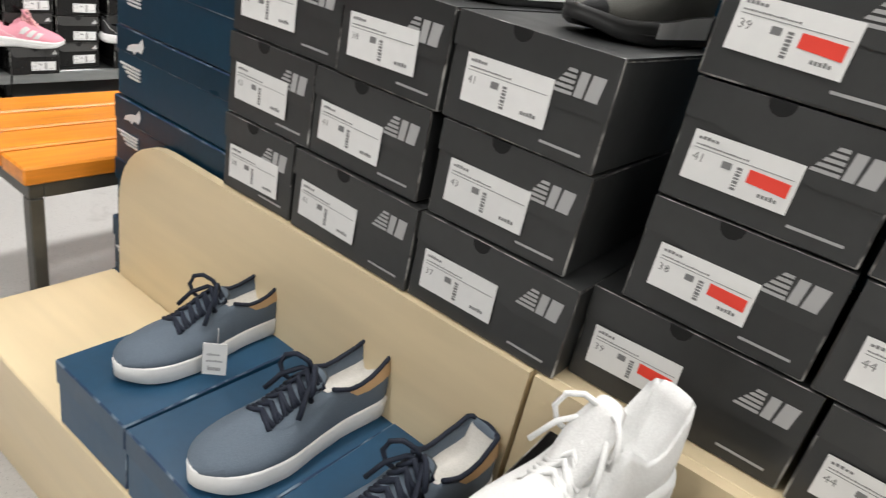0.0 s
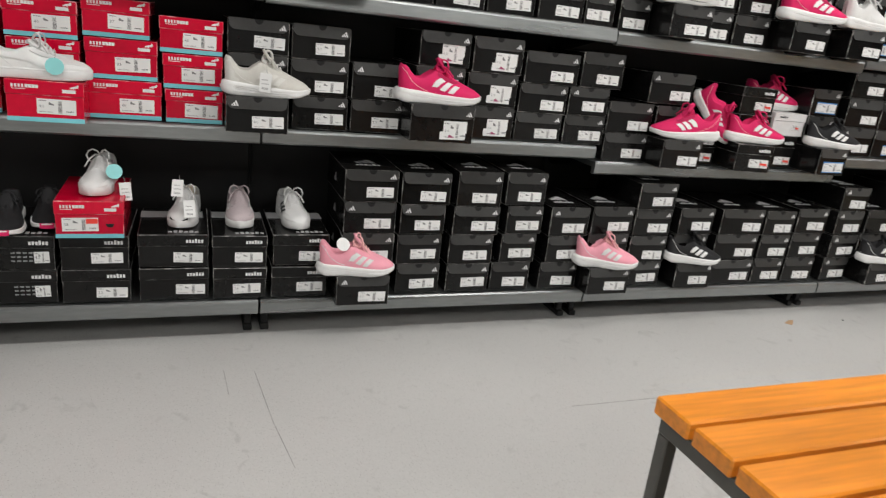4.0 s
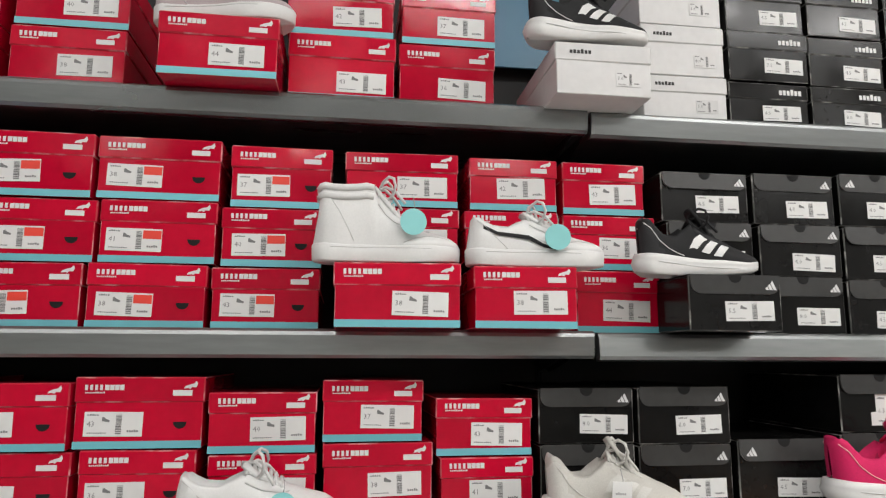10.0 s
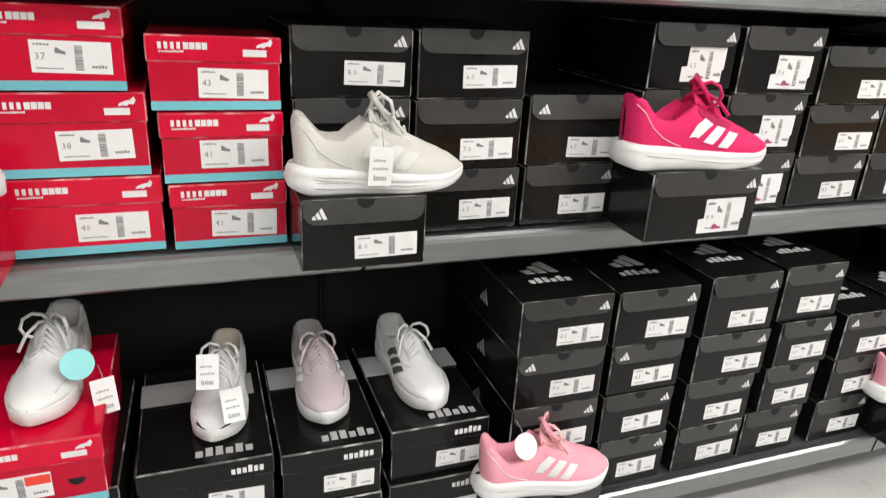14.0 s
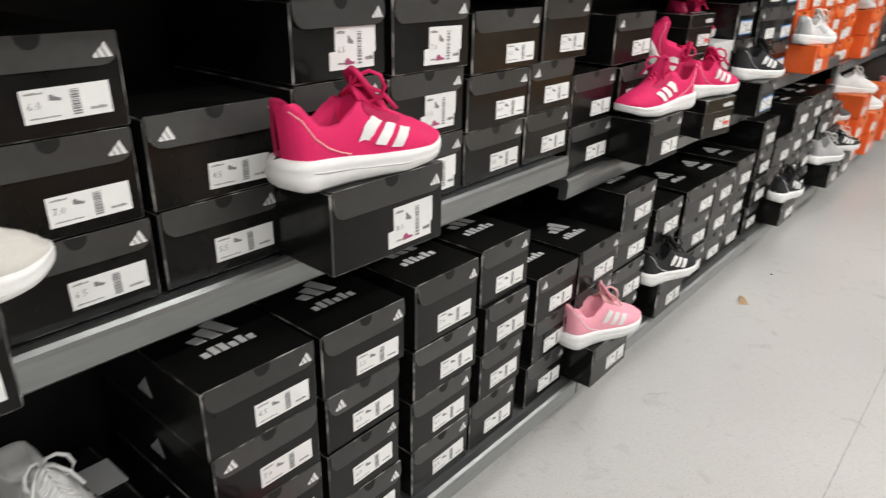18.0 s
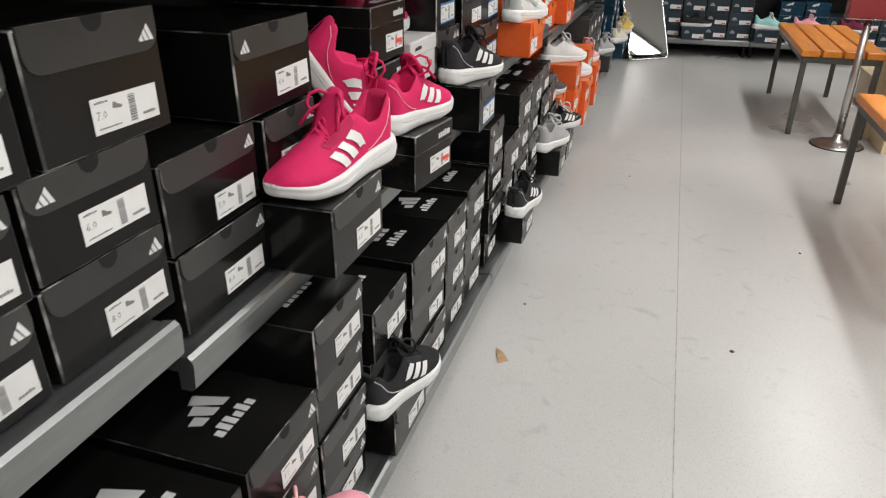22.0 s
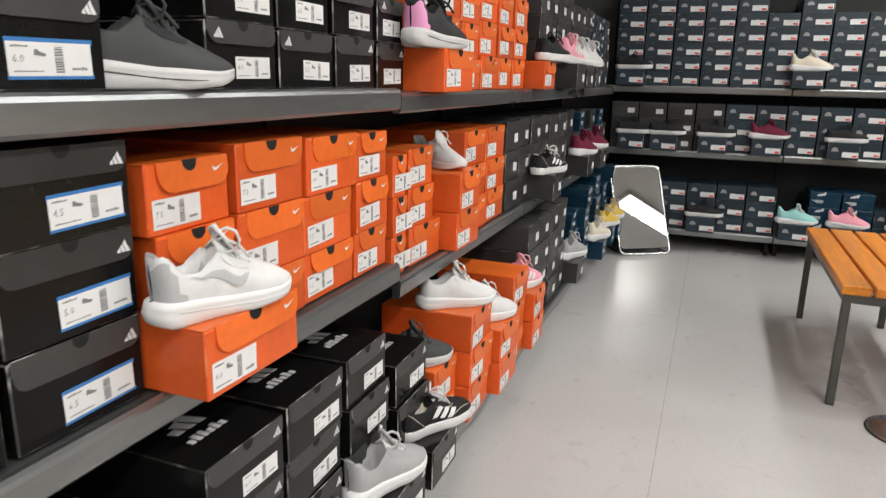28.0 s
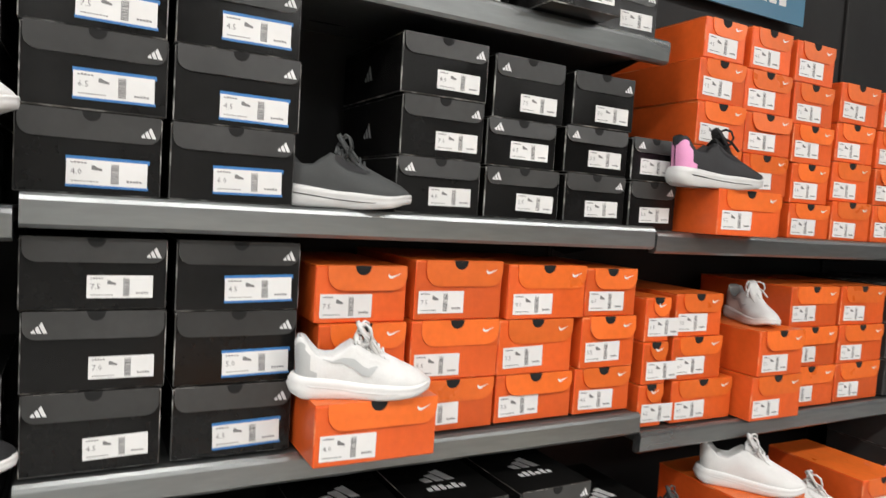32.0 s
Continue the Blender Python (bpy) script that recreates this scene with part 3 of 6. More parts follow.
        if tag == "listed":
            lw, lh, ly, lz = 0.042, 0.037, w - 0.062, 0.022
            part("size_list", cached(("szl", w), lambda: joined([q for j in range(3) for i in range(4) for q in word_bars(0.082 + i * 0.016, 0.028 + j * 0.013, 0.011, 0.006, 4, bx, i + 2 * j)])), INK_GREY, t)
        if style == "b" and tag == "sale":
            lw, lh, ly, lz = 0.112, 0.053, 0.022, 0.027
        if tag == "big":
            lw, lh, ly, lz = 0.086, 0.064, w - 0.108, 0.012
        if tag == "blue":
            lw, lh, ly, lz = 0.118, 0.040, w - 0.136, 0.016
        if lw:
            jy = rng.uniform(-0.005, 0.004)
            lab = part("label", cached(("lab", lw, lh, style == "w", tag == "big"), lambda: joined([slab(rect(0, 0, lw, lh) if tag != "big" else [(-0.012, 0), (lw - 0.004, 0), (lw - 0.004, 0.36 * lh), (lw, 0.36 * lh), (lw, lh), (0, lh), (0, 0.44 * lh), (-0.012, 0.42 * lh)], 0, 0.0008)])), PAPER if style != "w" else CARD_WHITE, t, m=pose(bx if style != "b" else fx, ly + jy, lz + rng.uniform(-0.003, 0.004), rng.uniform(-1.6, 1.6)))
            if near:
                num = number if number is not None else rng.choice(EUSIZES if style in "pb" else SIZES)
                part("print", cached(("pr", lw, lh, num), lambda: print_mesh(style, lw, lh, num)), INK_SOFT, lab, m=pose(0.0006, 0, 0))
            if tag == "blue":
                part("blue_edge", cached(("be", lw, lh), lambda: joined([slab(rect(-0.001, lh - 0.002, lw + 0.003, lh + 0.005), 0.0001, 0.0006), slab(rect(-0.001, -0.004, lw + 0.002, 0.001), 0.0001, 0.0006)])), INK_BLUE, lab)
            if tag == "red":
                part("red_sticker", cached(("rs", lw, lh), lambda: joined([slab(rect(0.66 * lw, 0.56 * lh, 0.99 * lw, 0.93 * lh), 0.0006, 0.0013)])), INK_RED, lab)
            if tag == "sale":
                part("red_sticker", cached(("rs2", lw, lh), lambda: joined([slab([(0.58 * lw, 0.34 * lh), (0.95 * lw, 0.30 * lh), (0.95 * lw, 0.58 * lh), (0.58 * lw, 0.60 * lh)], 0.0006, 0.0013)])), INK_RED, lab)
            if style in "ek":
                part("red_sticker", cached(("rs3", lw, lh), lambda: joined([slab(rect(0.62 * lw, 0.12 * lh, 0.93 * lw, 0.45 * lh), 0.0006, 0.0013)])), INK_RED, lab)
            if tag == "big":
                part("shoe_mark", cached(("sm", lw), lambda: joined([slab([(0.22 * lw, 0.10 * lh), (0.46 * lw, 0.11 * lh), (0.47 * lw, 0.16 * lh), (0.38 * lw, 0.18 * lh), (0.30 * lw, 0.27 * lh), (0.23 * lw, 0.22 * lh)], 0.0006, 0.0013)])), INK_PINK, lab)
    if side:
        part("side_logo", cached(("sl", h), lambda: joined([([(-0.19 + y, -0.0004, z) for x, y, z in v[:4]], [(0, 1, 2, 3)]) for v, f in three_bars(0.0, 0.34 * h, 0.042)])), INK_GREY, t)
    # logo
    if style == "a":
        ly = w - 0.034 if not flip else 0.016
        part("logo", cached(("lga", w, h, flip), lambda: joined(three_bars(ly, -0.25 * h, 0.022, 0.0023))), INK_WHITE, flap)
    elif style == "l":
        part("logo", cached(("lgl", w, h), lambda: joined(word_bars(w - 0.072, 0.75 * h, 0.056, 0.014, 6, fx, 4))), INK_WHITE, lid)
    elif style == "w":
        part("logo", cached(("lgw", w, h), lambda: joined(word_bars(0.03, 0.78 * h, 0.045, 0.009, 6, fx, 4))), INK, lid)
    elif style == "p":
        part("logo", cached(("lgp", w, h), lambda: joined(leap(w - 0.046, 0.735 * h, 0.030, fx))), INK_WHITE, lid)
        part("wordmark", cached(("lgp2", w, h), lambda: joined([slab(rect(0.018 + i * 0.0085, 0.815 * h, 0.018 + i * 0.0085 + (0.0048 if i < 4 else 0.0074), 0.815 * h + 0.0095), fx, fx + 0.0006) for i in range(8)] + word_bars(0.019, 0.77 * h, 0.034, 0.003, 10, fx, 2))), INK_WHITE, lid)
    elif style == "n":
        part("logo", cached(("lgn", w, h), lambda: joined([([(x, y, z - h) for x, y, z in v], f) for v, f in tick(w - 0.044, 0.79 * h, 0.028, 0.0023)])), INK_WHITE, flap)
    elif style == "b":
        part("logo", cached(("lgb", w, h), lambda: joined([slab([(w - 0.078 + i * 0.004, 0.60 * h + i * 0.0062), (w - 0.05, 0.60 * h + i * 0.0062), (w - 0.05, 0.60 * h + i * 0.0062 + 0.0036), (w - 0.076 + i * 0.004, 0.60 * h + i * 0.0062 + 0.0036)], 0.0023, 0.0029) for i in range(5)]
                                                                  + [slab([(w - 0.048, 0.60 * h), (w - 0.037, 0.60 * h), (w - 0.034, 0.60 * h + 0.028), (w - 0.045, 0.60 * h + 0.028)], 0.0023, 0.0029), slab([(w - 0.034, 0.60 * h), (w - 0.018, 0.60 * h), (w - 0.014, 0.60 * h + 0.028), (w - 0.030, 0.60 * h + 0.028)], 0.0023, 0.0029)])), INK_SILVER, t)
        part("wordmark", cached(("lgb2", w, h), lambda: joined([slab(rect(w - 0.075, 0.12 * h, w - 0.020, 0.12 * h + 0.003), 0.0006, 0.0010)])), INK_SILVER, t)
    elif style == "s":
        part("logo", cached(("lgs", w, h), lambda: joined(leap(0.020, 0.46 * h, 0.074, fx)[:1] + [slab([(0.018 + 0.010 * i, (0.46 - 0.05 * i) * h), (0.085, (0.46 - 0.05 * i) * h), (0.085, (0.46 - 0.05 * i) * h + 0.0034), (0.014 + 0.010 * i, (0.46 - 0.05 * i) * h + 0.0034)], bx if 0.46 - 0.05 * i < 0.6 else fx, fx + 0.0004) for i in range(4)])), INK_WHITE, t)
    elif style in "e":
        part("logo", cached(("lge", w, h), lambda: joined([slab([(0.022, 0.50 * h), (0.068, 0.50 * h), (0.062, 0.66 * h), (0.05, 0.74 * h), (0.036, 0.74 * h), (0.026, 0.64 * h)], 0.0023, 0.0029)])), INK_GREY, t)
    if top_print and style == "l":
        part("top_print", cached(("tpl", w), lambda: joined([([(-0.022, a, 0), (-0.022, a + 0.012, 0), (-0.022 - q, a + 0.012, 0), (-0.022 - q, a, 0)], [(0, 1, 2, 3)]) for a, q in [(0.42 * w + i * 0.0165, 0.024 if i in (1, 2, 4) else 0.017) for i in range(6)]])), INK_SILVER, t, m=pose(0, 0, h + 0.0006))
    elif top_print:
        def top():
            p = []
            for i, hh in enumerate((0.4, 0.7, 1.0)):
                a = 0.33 * w + 0.026 * i
                p.append(([(-0.115, a, 0), (-0.115, a + 0.019, 0), (-0.115 - 0.058 * hh, a + 0.019 - 0.016 * hh, 0), (-0.115 - 0.058 * hh * 0.86, a - 0.020 * hh, 0)], [(0, 1, 2, 3)]))
            for i in range(6):
                a = 0.27 * w + i * 0.0155
                q = 0.024 if i in (1, 2, 4) else 0.016
                p.append(([(-0.072, a, 0), (-0.072, a + 0.0115, 0), (-0.072 - q, a + 0.0115, 0), (-0.072 - q, a, 0)], [(0, 1, 2, 3)]))
                p.append(([(-0.078, a + 0.0045, 0.0004), (-0.078, a + 0.010, 0.0004), (-0.0855, a + 0.010, 0.0004), (-0.0855, a + 0.0045, 0.0004)], [(0, 1, 2, 3)]))
            return joined([q for q in p if q[0][0][2] == 0])
        part("top_print", cached(("tp", w), top), SILVER_TOP, t, m=pose(0, 0, h + 0.0022))
    return t


# ---- rows of boxes on the long shelf ----
def level_at(y, level):
    return W_LEVELS[int(math.floor((y - BAY0) / BAY))][level]


X_FRONT = {1: -3.272, 2: -3.358, 3: -3.362, 4: -3.366}


def column(level, y0, y1, style, rows, h=0.119, proud=0.0, first=0, tag="", gap=0.004, jitter=0.006, tags=None, **kw):
    """A stack of boxes of one column on the long shelf. first: how many box heights it begins above the shelf."""
    z = level_at((y0 + y1) / 2, level) + 0.002 + first * (h + 0.0028)
    loose = rows >= 3
    for r in range(rows):
        w = y1 - y0 - gap - rng.uniform(0, 0.005)
        hr = h - 0.0005 + (rng.choice((-0.003, -0.001, 0.0, 0.001)) if loose else 0.0)
        jx, jr = rng.uniform(-jitter, jitter), rng.gauss(0, 0.7)
        k = dict(kw)
        if style in "al" and level == 1 and r == rows - 1:
            k["top_print"] = True
        tg = tags[r] if tags else tag
        shoe_box(style, w, hr, pose(X_FRONT[level] + proud + jx, y0 + rng.uniform(-0.001, 0.005), z, 0, 0, jr), tag=tg, d=0.325 if proud < 0.05 else 0.31, **k)
        z += hr + 0.0033


def pile(level, boxes, style, first=0.0, proud=0.0, tag="", tags=None, flips=(), **kw):
    """A stack of boxes listed from the bottom up as (from, to, height); first: how high it begins above the shelf."""
    z = level_at((boxes[0][0] + boxes[0][1]) / 2, level) + 0.002 + first
    for r, (y0, y1, h) in enumerate(boxes):
        k = dict(kw)
        if style in "al" and level == 1 and r == len(boxes) - 1:
            k["top_print"] = True
        if r in flips:
            k["flip"] = True
        shoe_box(style, y1 - y0 - 0.002, h - 0.0033, pose(X_FRONT[level] + proud + rng.uniform(-0.004, 0.004), y0 + 0.001, z, 0, 0, rng.gauss(0, 0.5)), tag=tags[r] if tags else tag, d=0.325 if proud < 0.05 else 0.31, **k)
        z += h


# level 3, red boxes
pile(3, [(-1.64, -1.43, 0.121), (-1.635, -1.425, 0.121), (-1.64, -1.43, 0.122)], "p", tag="red")
column(3, -1.42, -1.21, "p", 1, 0.1185, proud=0.10)
pile(3, [(-1.42, -1.222, 0.121), (-1.42, -1.225, 0.122)], "p", 0.122, tag="red")
pile(3, [(-1.215, -1.009, 0.120), (-1.200, -0.994, 0.121), (-1.212, -1.005, 0.126)], "p", tag="red")
pile(3, [(-1.004, -0.788, 0.121), (-0.992, -0.776, 0.122), (-1.003, -0.774, 0.123)], "p", tag="red")
pile(3, [(-0.784, -0.578, 0.118), (-0.771, -0.576, 0.116), (-0.759, -0.561, 0.124)], "p", tag="red")
pile(3, [(-0.554, -0.325, 0.117)], "p", proud=0.13)
pile(3, [(-0.539, -0.309, 0.111), (-0.539, -0.309, 0.112)], "p", 0.133)
pile(3, [(-0.305, -0.109, 0.115)], "p", proud=0.13)
pile(3, [(-0.300, -0.103, 0.104), (-0.291, -0.104, 0.110)], "p", 0.139)
pile(3, [(-0.072, 0.110, 0.128), (-0.095, 0.107, 0.115), (-0.095, 0.087, 0.112)], "p")
# level 3, black boxes
pile(3, [(0.100, 0.290, 0.107)], "a", proud=0.13)
pile(3, [(0.128, 0.325, 0.115), (0.120, 0.321, 0.108)], "a", 0.119)
pile(3, [(0.335, 0.527, 0.122), (0.337, 0.530, 0.112), (0.328, 0.524, 0.112)], "a")
pile(3, [(0.534, 0.718, 0.118), (0.536, 0.722, 0.117), (0.532, 0.715, 0.118)], "a", flips=(2,))
pile(3, [(0.728, 0.918, 0.118), (0.730, 0.925, 0.117), (0.726, 0.915, 0.118)], "a")
pile(3, [(0.930, 1.120, 0.118), (0.934, 1.122, 0.117), (0.930, 1.118, 0.118)], "a")
pile(3, [(1.125, 1.255, 0.118), (1.128, 1.255, 0.117)], "a")
column(3, 1.272, 1.42, "a", 3)
column(3, 1.425, 1.62, "a", 1, proud=0.12)
column(3, 1.425, 1.62, "a", 2, first=1)
for a, b, n in ((1.625, 1.82, 3), (1.825, 2.015, 3)):
    column(3, a, b, "a", n)
column(3, 2.025, 2.23, "a", 1, proud=0.12)
column(3, 2.025, 2.23, "a", 2, first=1)
column(3, 2.24, 2.33, "a", 2, tag="none")
pile(3, [(2.335, 2.535, 0.119)], "a", proud=0.12)
pile(3, [(2.335, 2.540, 0.122), (2.335, 2.540, 0.122)], "a", 0.122, tag="blue")
pile(3, [(2.555, 2.770, 0.133), (2.560, 2.775, 0.128), (2.556, 2.772, 0.124)], "a", tag="blue")
pile(3, [(2.778, 2.993, 0.131), (2.780, 2.998, 0.130), (2.780, 2.994, 0.124)], "a", tag="blue")
pile(3, [(3.193, 3.390, 0.113), (3.198, 3.392, 0.122), (3.190, 3.390, 0.118)], "a", side=True, flips=(0,))
pile(3, [(3.400, 3.598, 0.110), (3.395, 3.578, 0.101), (3.405, 3.597, 0.134)], "a", flips=(0, 1, 2))
pile(3, [(3.612, 3.797, 0.112), (3.604, 3.796, 0.106), (3.614, 3.798, 0.122)], "a", flips=(1,))
pile(3, [(3.806, 3.962, 0.118), (3.800, 3.952, 0.104)], "a", flips=(1,))
# level 3, orange boxes
pile(3, [(3.994, 4.222, 0.113)], "n", proud=0.10)
pile(3, [(4.005, 4.187, 0.112), (4.008, 4.190, 0.110), (4.005, 4.180, 0.108), (4.014, 4.166, 0.102)], "n", 0.112)
pile(3, [(4.195, 4.372, 0.112), (4.198, 4.385, 0.108), (4.195, 4.385, 0.110), (4.180, 4.370, 0.110), (4.188, 4.355, 0.110)], "n")
pile(3, [(4.405, 4.588, 0.100), (4.405, 4.575, 0.112), (4.395, 4.580, 0.108), (4.385, 4.565, 0.114), (4.375, 4.548, 0.112)], "n")
for a, b in ((4.596, 4.79), (4.80, 4.99), (5.00, 5.19)):
    column(3, a, b, "n", 4, 0.1125)
column(3, 5.205, 5.40, "n", 1, 0.114, proud=0.09)
for i in range(6):
    column(3, 5.42 + i * 0.19, 5.61 + i * 0.19, "d", 5 if i < 4 else 4, 0.108, near=False)
for i in range(5):
    column(3, 6.58 + i * 0.2, 6.78 + i * 0.2, "s" if i % 2 else "d", 4, 0.112, near=False)

# level 2
column(2, -1.42, -1.215, "p", 1, 0.118, proud=0.10)
pile(2, [(-1.415, -1.225, 0.121), (-1.415, -1.23, 0.121)], "p", 0.121, tag="hole")
pile(2, [(-1.64, -1.43, 0.120), (-1.635, -1.425, 0.121), (-1.64, -1.43, 0.121)], "p", tag="hole")
pile(2, [(-1.206, -0.996, 0.118), (-1.213, -1.002, 0.119), (-1.219, -1.010, 0.121)], "p", tag="hole")
pile(2, [(-0.986, -0.788, 0.119), (-0.993, -0.790, 0.120), (-1.008, -0.780, 0.129)], "p", tags=("", "hole", "hole"))
pile(2, [(-0.757, -0.553, 0.120)], "p", proud=0.13)
pile(2, [(-0.772, -0.575, 0.107), (-0.776, -0.577, 0.112)], "p", 0.121)
pile(2, [(-0.563, -0.348, 0.122), (-0.567, -0.358, 0.124), (-0.571, -0.378, 0.116)], "p")
pile(2, [(-0.342, -0.162, 0.108), (-0.348, -0.164, 0.109), (-0.357, -0.164, 0.110)], "p")
pile(2, [(-0.164, 0.031, 0.113)], "a", proud=0.13, flips=(0,))
pile(2, [(-0.153, 0.042, 0.116), (-0.155, 0.043, 0.108)], "a", 0.120)
pile(2, [(0.058, 0.251, 0.113), (0.048, 0.246, 0.120), (0.048, 0.248, 0.113)], "a")
pile(2, [(0.259, 0.456, 0.114), (0.257, 0.461, 0.127)], "a", flips=(1,))
pile(2, [(0.438, 0.674, 0.130)], "a", proud=0.13, tag="big", number="8.0")
pile(2, [(0.486, 0.676, 0.117), (0.492, 0.688, 0.120)], "a", 0.133, tag="big")
pile(2, [(0.684, 0.890, 0.122), (0.684, 0.890, 0.120), (0.694, 0.894, 0.128)], "a", tag="big")
pile(2, [(0.897, 1.100, 0.110), (0.898, 1.106, 0.110), (0.908, 1.140, 0.118)], "a")
pile(2, [(1.110, 1.297, 0.112), (1.115, 1.297, 0.110), (1.150, 1.340, 0.135)], "a", flips=(1,))
pile(2, [(1.306, 1.520, 0.115), (1.304, 1.522, 0.125)], "a")
pile(2, [(1.508, 1.702, 0.118)], "a", proud=0.112)
pile(2, [(1.530, 1.690, 0.118)], "a", 0.120)
pile(2, [(1.474, 1.692, 0.125)], "a", 0.245, flips=(0,))
column(2, 1.705, 1.885, "l", 1, 0.118, tag="sale")
shoe_box("l", 0.175, 0.116, pose(-3.250, 1.892, level_at(1.95, 2) + 0.002, 0, 0, -8), d=0.30, tag="sale")
column(2, 1.955, 2.143, "l", 1, 0.113, first=1, tag="sale")
column(2, 1.955, 2.147, "l", 1, 0.113, first=2, tag="sale", top_print=True)
column(2, 2.110, 2.337, "l", 1, 0.146, tag="sale")
shoe_box("w", 0.188, 0.100, pose(-3.352, 2.151, level_at(2.2, 2) + 0.150, 0, 0, 0.6), tag="sale")
pile(2, [(2.347, 2.515, 0.119)], "a", proud=0.115, tag="blue")
pile(2, [(2.345, 2.515, 0.122), (2.345, 2.515, 0.122)], "a", 0.122, tag="blue", side=True)
column(2, 2.52, 2.555, "a", 2, 0.119, tag="none")
pile(2, [(2.572, 2.782, 0.135), (2.570, 2.786, 0.132), (2.566, 2.784, 0.118)], "a", flips=(0, 1))
pile(2, [(2.796, 3.008, 0.130), (2.796, 3.012, 0.132), (2.794, 3.012, 0.124)], "a", tag="blue")
pile(2, [(3.014, 3.256, 0.114)], "n", proud=0.110)
pile(2, [(3.050, 3.236, 0.118), (3.040, 3.234, 0.112)], "n", 0.116)
pile(2, [(3.244, 3.455, 0.110), (3.244, 3.459, 0.126), (3.246, 3.458, 0.124)], "n")
pile(2, [(3.461, 3.674, 0.108), (3.457, 3.664, 0.124), (3.472, 3.690, 0.122)], "n")
pile(2, [(3.680, 3.858, 0.110), (3.686, 3.858, 0.124), (3.692, 3.852, 0.114)], "n")
pile(2, [(3.885, 3.970, 0.110), (3.885, 3.970, 0.108), (3.885, 3.972, 0.112)], "n")
pile(2, [(4.000, 4.225, 0.112), (3.990, 4.178, 0.114), (3.992, 4.166, 0.112)], "n")
pile(2, [(4.234, 4.440, 0.122), (4.240, 4.430, 0.124)], "n", proud=0.06)
column(2, 4.45, 4.68, "n", 3, 0.117)
column(2, 4.69, 4.93, "n", 3, 0.117)
for i in range(7):
    column(2, 4.95 + i * 0.2, 5.15 + i * 0.2, "d", 3, 0.122, near=False)
for i in range(7):
    column(2, 6.38 + i * 0.19, 6.57 + i * 0.19, "s" if i % 3 else "d", 3 if i % 2 else 2, 0.115, near=False)

# level 1
column(1, -1.72, -1.51, "l", 2, 0.113)
column(1, -1.505, -1.295, "p", 2, 0.118)
column(1, -1.287, -1.085, "l", 1, 0.113)
column(1, -1.072, -0.874, "l", 1, 0.113, proud=0.01, tag="sale")
pile(1, [(-0.867, -0.662, 0.115), (-0.867, -0.662, 0.115)], "l", tag="listed")
for a, b in ((-0.652, -0.442), (-0.432, -0.206), (-0.20, -0.012), (-0.004, 0.200)):
    column(1, a, b, "l", 2, 0.113, jitter=0.008)
shoe_box("p", 0.196, 0.1185, pose(-3.232, -0.656, 0.157 + 0.002 + 2 * 0.1158, 0, 0, 0.5), tag="red")
pile(1, [(0.208, 0.402, 0.112)], "a", proud=0.10, side=True, flips=(0,))
pile(1, [(0.240, 0.436, 0.118), (0.240, 0.434, 0.118), (0.236, 0.434, 0.117)], "a", 0.118, side=True, flips=(1,))
pile(1, [(0.452, 0.626, 0.118), (0.446, 0.622, 0.115), (0.450, 0.626, 0.113), (0.445, 0.636, 0.121)], "a", flips=(2,))
pile(1, [(0.652, 0.832, 0.115), (0.650, 0.834, 0.118), (0.655, 0.845, 0.112), (0.660, 0.842, 0.134)], "a")
pile(1, [(0.840, 1.012, 0.120), (0.866, 1.020, 0.118), (0.876, 1.032, 0.112), (0.862, 1.035, 0.130)], "a")
pile(1, [(1.055, 1.232, 0.115), (1.072, 1.236, 0.113), (1.068, 1.246, 0.120)], "a", flips=(2,))
pile(1, [(1.240, 1.440, 0.115)], "a", proud=0.08)
pile(1, [(1.255, 1.452, 0.118), (1.258, 1.455, 0.118)], "a", 0.118)
column(1, 1.465, 1.66, "a", 4, 0.1125)
column(1, 1.70, 1.900, "a", 1, 0.115, proud=0.035)
column(1, 1.69, 1.88, "a", 2, 0.115, first=1)
for a, b, n in ((1.915, 2.155, 3), (2.165, 2.345, 3), (2.60, 2.775, 4)):
    column(1, a, b, "a", n, 0.1145, flip=n == 4)
column(1, 2.352, 2.54, "a", 3, 0.120)
column(1, 2.806, 3.002, "a", 1, 0.116, proud=0.08)
column(1, 2.79, 3.012, "a", 2, 0.118, first=1)
for a, b, n in ((3.025, 3.24, 4), (3.245, 3.46, 4)):
    column(1, a, b, "a", n, 0.117)
column(1, 3.535, 3.735, "a", 1, 0.116, proud=0.09)
column(1, 3.485, 3.690, "a", 3, 0.118, first=1)
column(1, 3.775, 3.978, "a", 1, 0.116, proud=0.085)
column(1, 3.735, 3.950, "a", 2, 0.118, first=1)
column(1, 3.985, 4.165, "n", 2, 0.118, proud=0.0)
column(1, 4.17, 4.39, "n", 3, 0.118, proud=0.05)
column(1, 4.40, 4.62, "n", 2, 0.118, proud=0.08)
column(1, 4.64, 4.84, "n", 3, 0.118, proud=0.05)
column(1, 4.85, 5.05, "n", 2, 0.118, proud=0.08)
for i in range(5):
    column(1, 5.07 + i * 0.2, 5.27 + i * 0.2, "d", 4 if i < 4 else 1, 0.116, near=False, proud=0.08 if i == 4 else 0)
for i in range(9):
    column(1, 6.08 + i * 0.195, 6.27 + i * 0.195, "s", (3, 4, 2)[i % 3], 0.115, near=False, proud=0.04 * (i % 2))

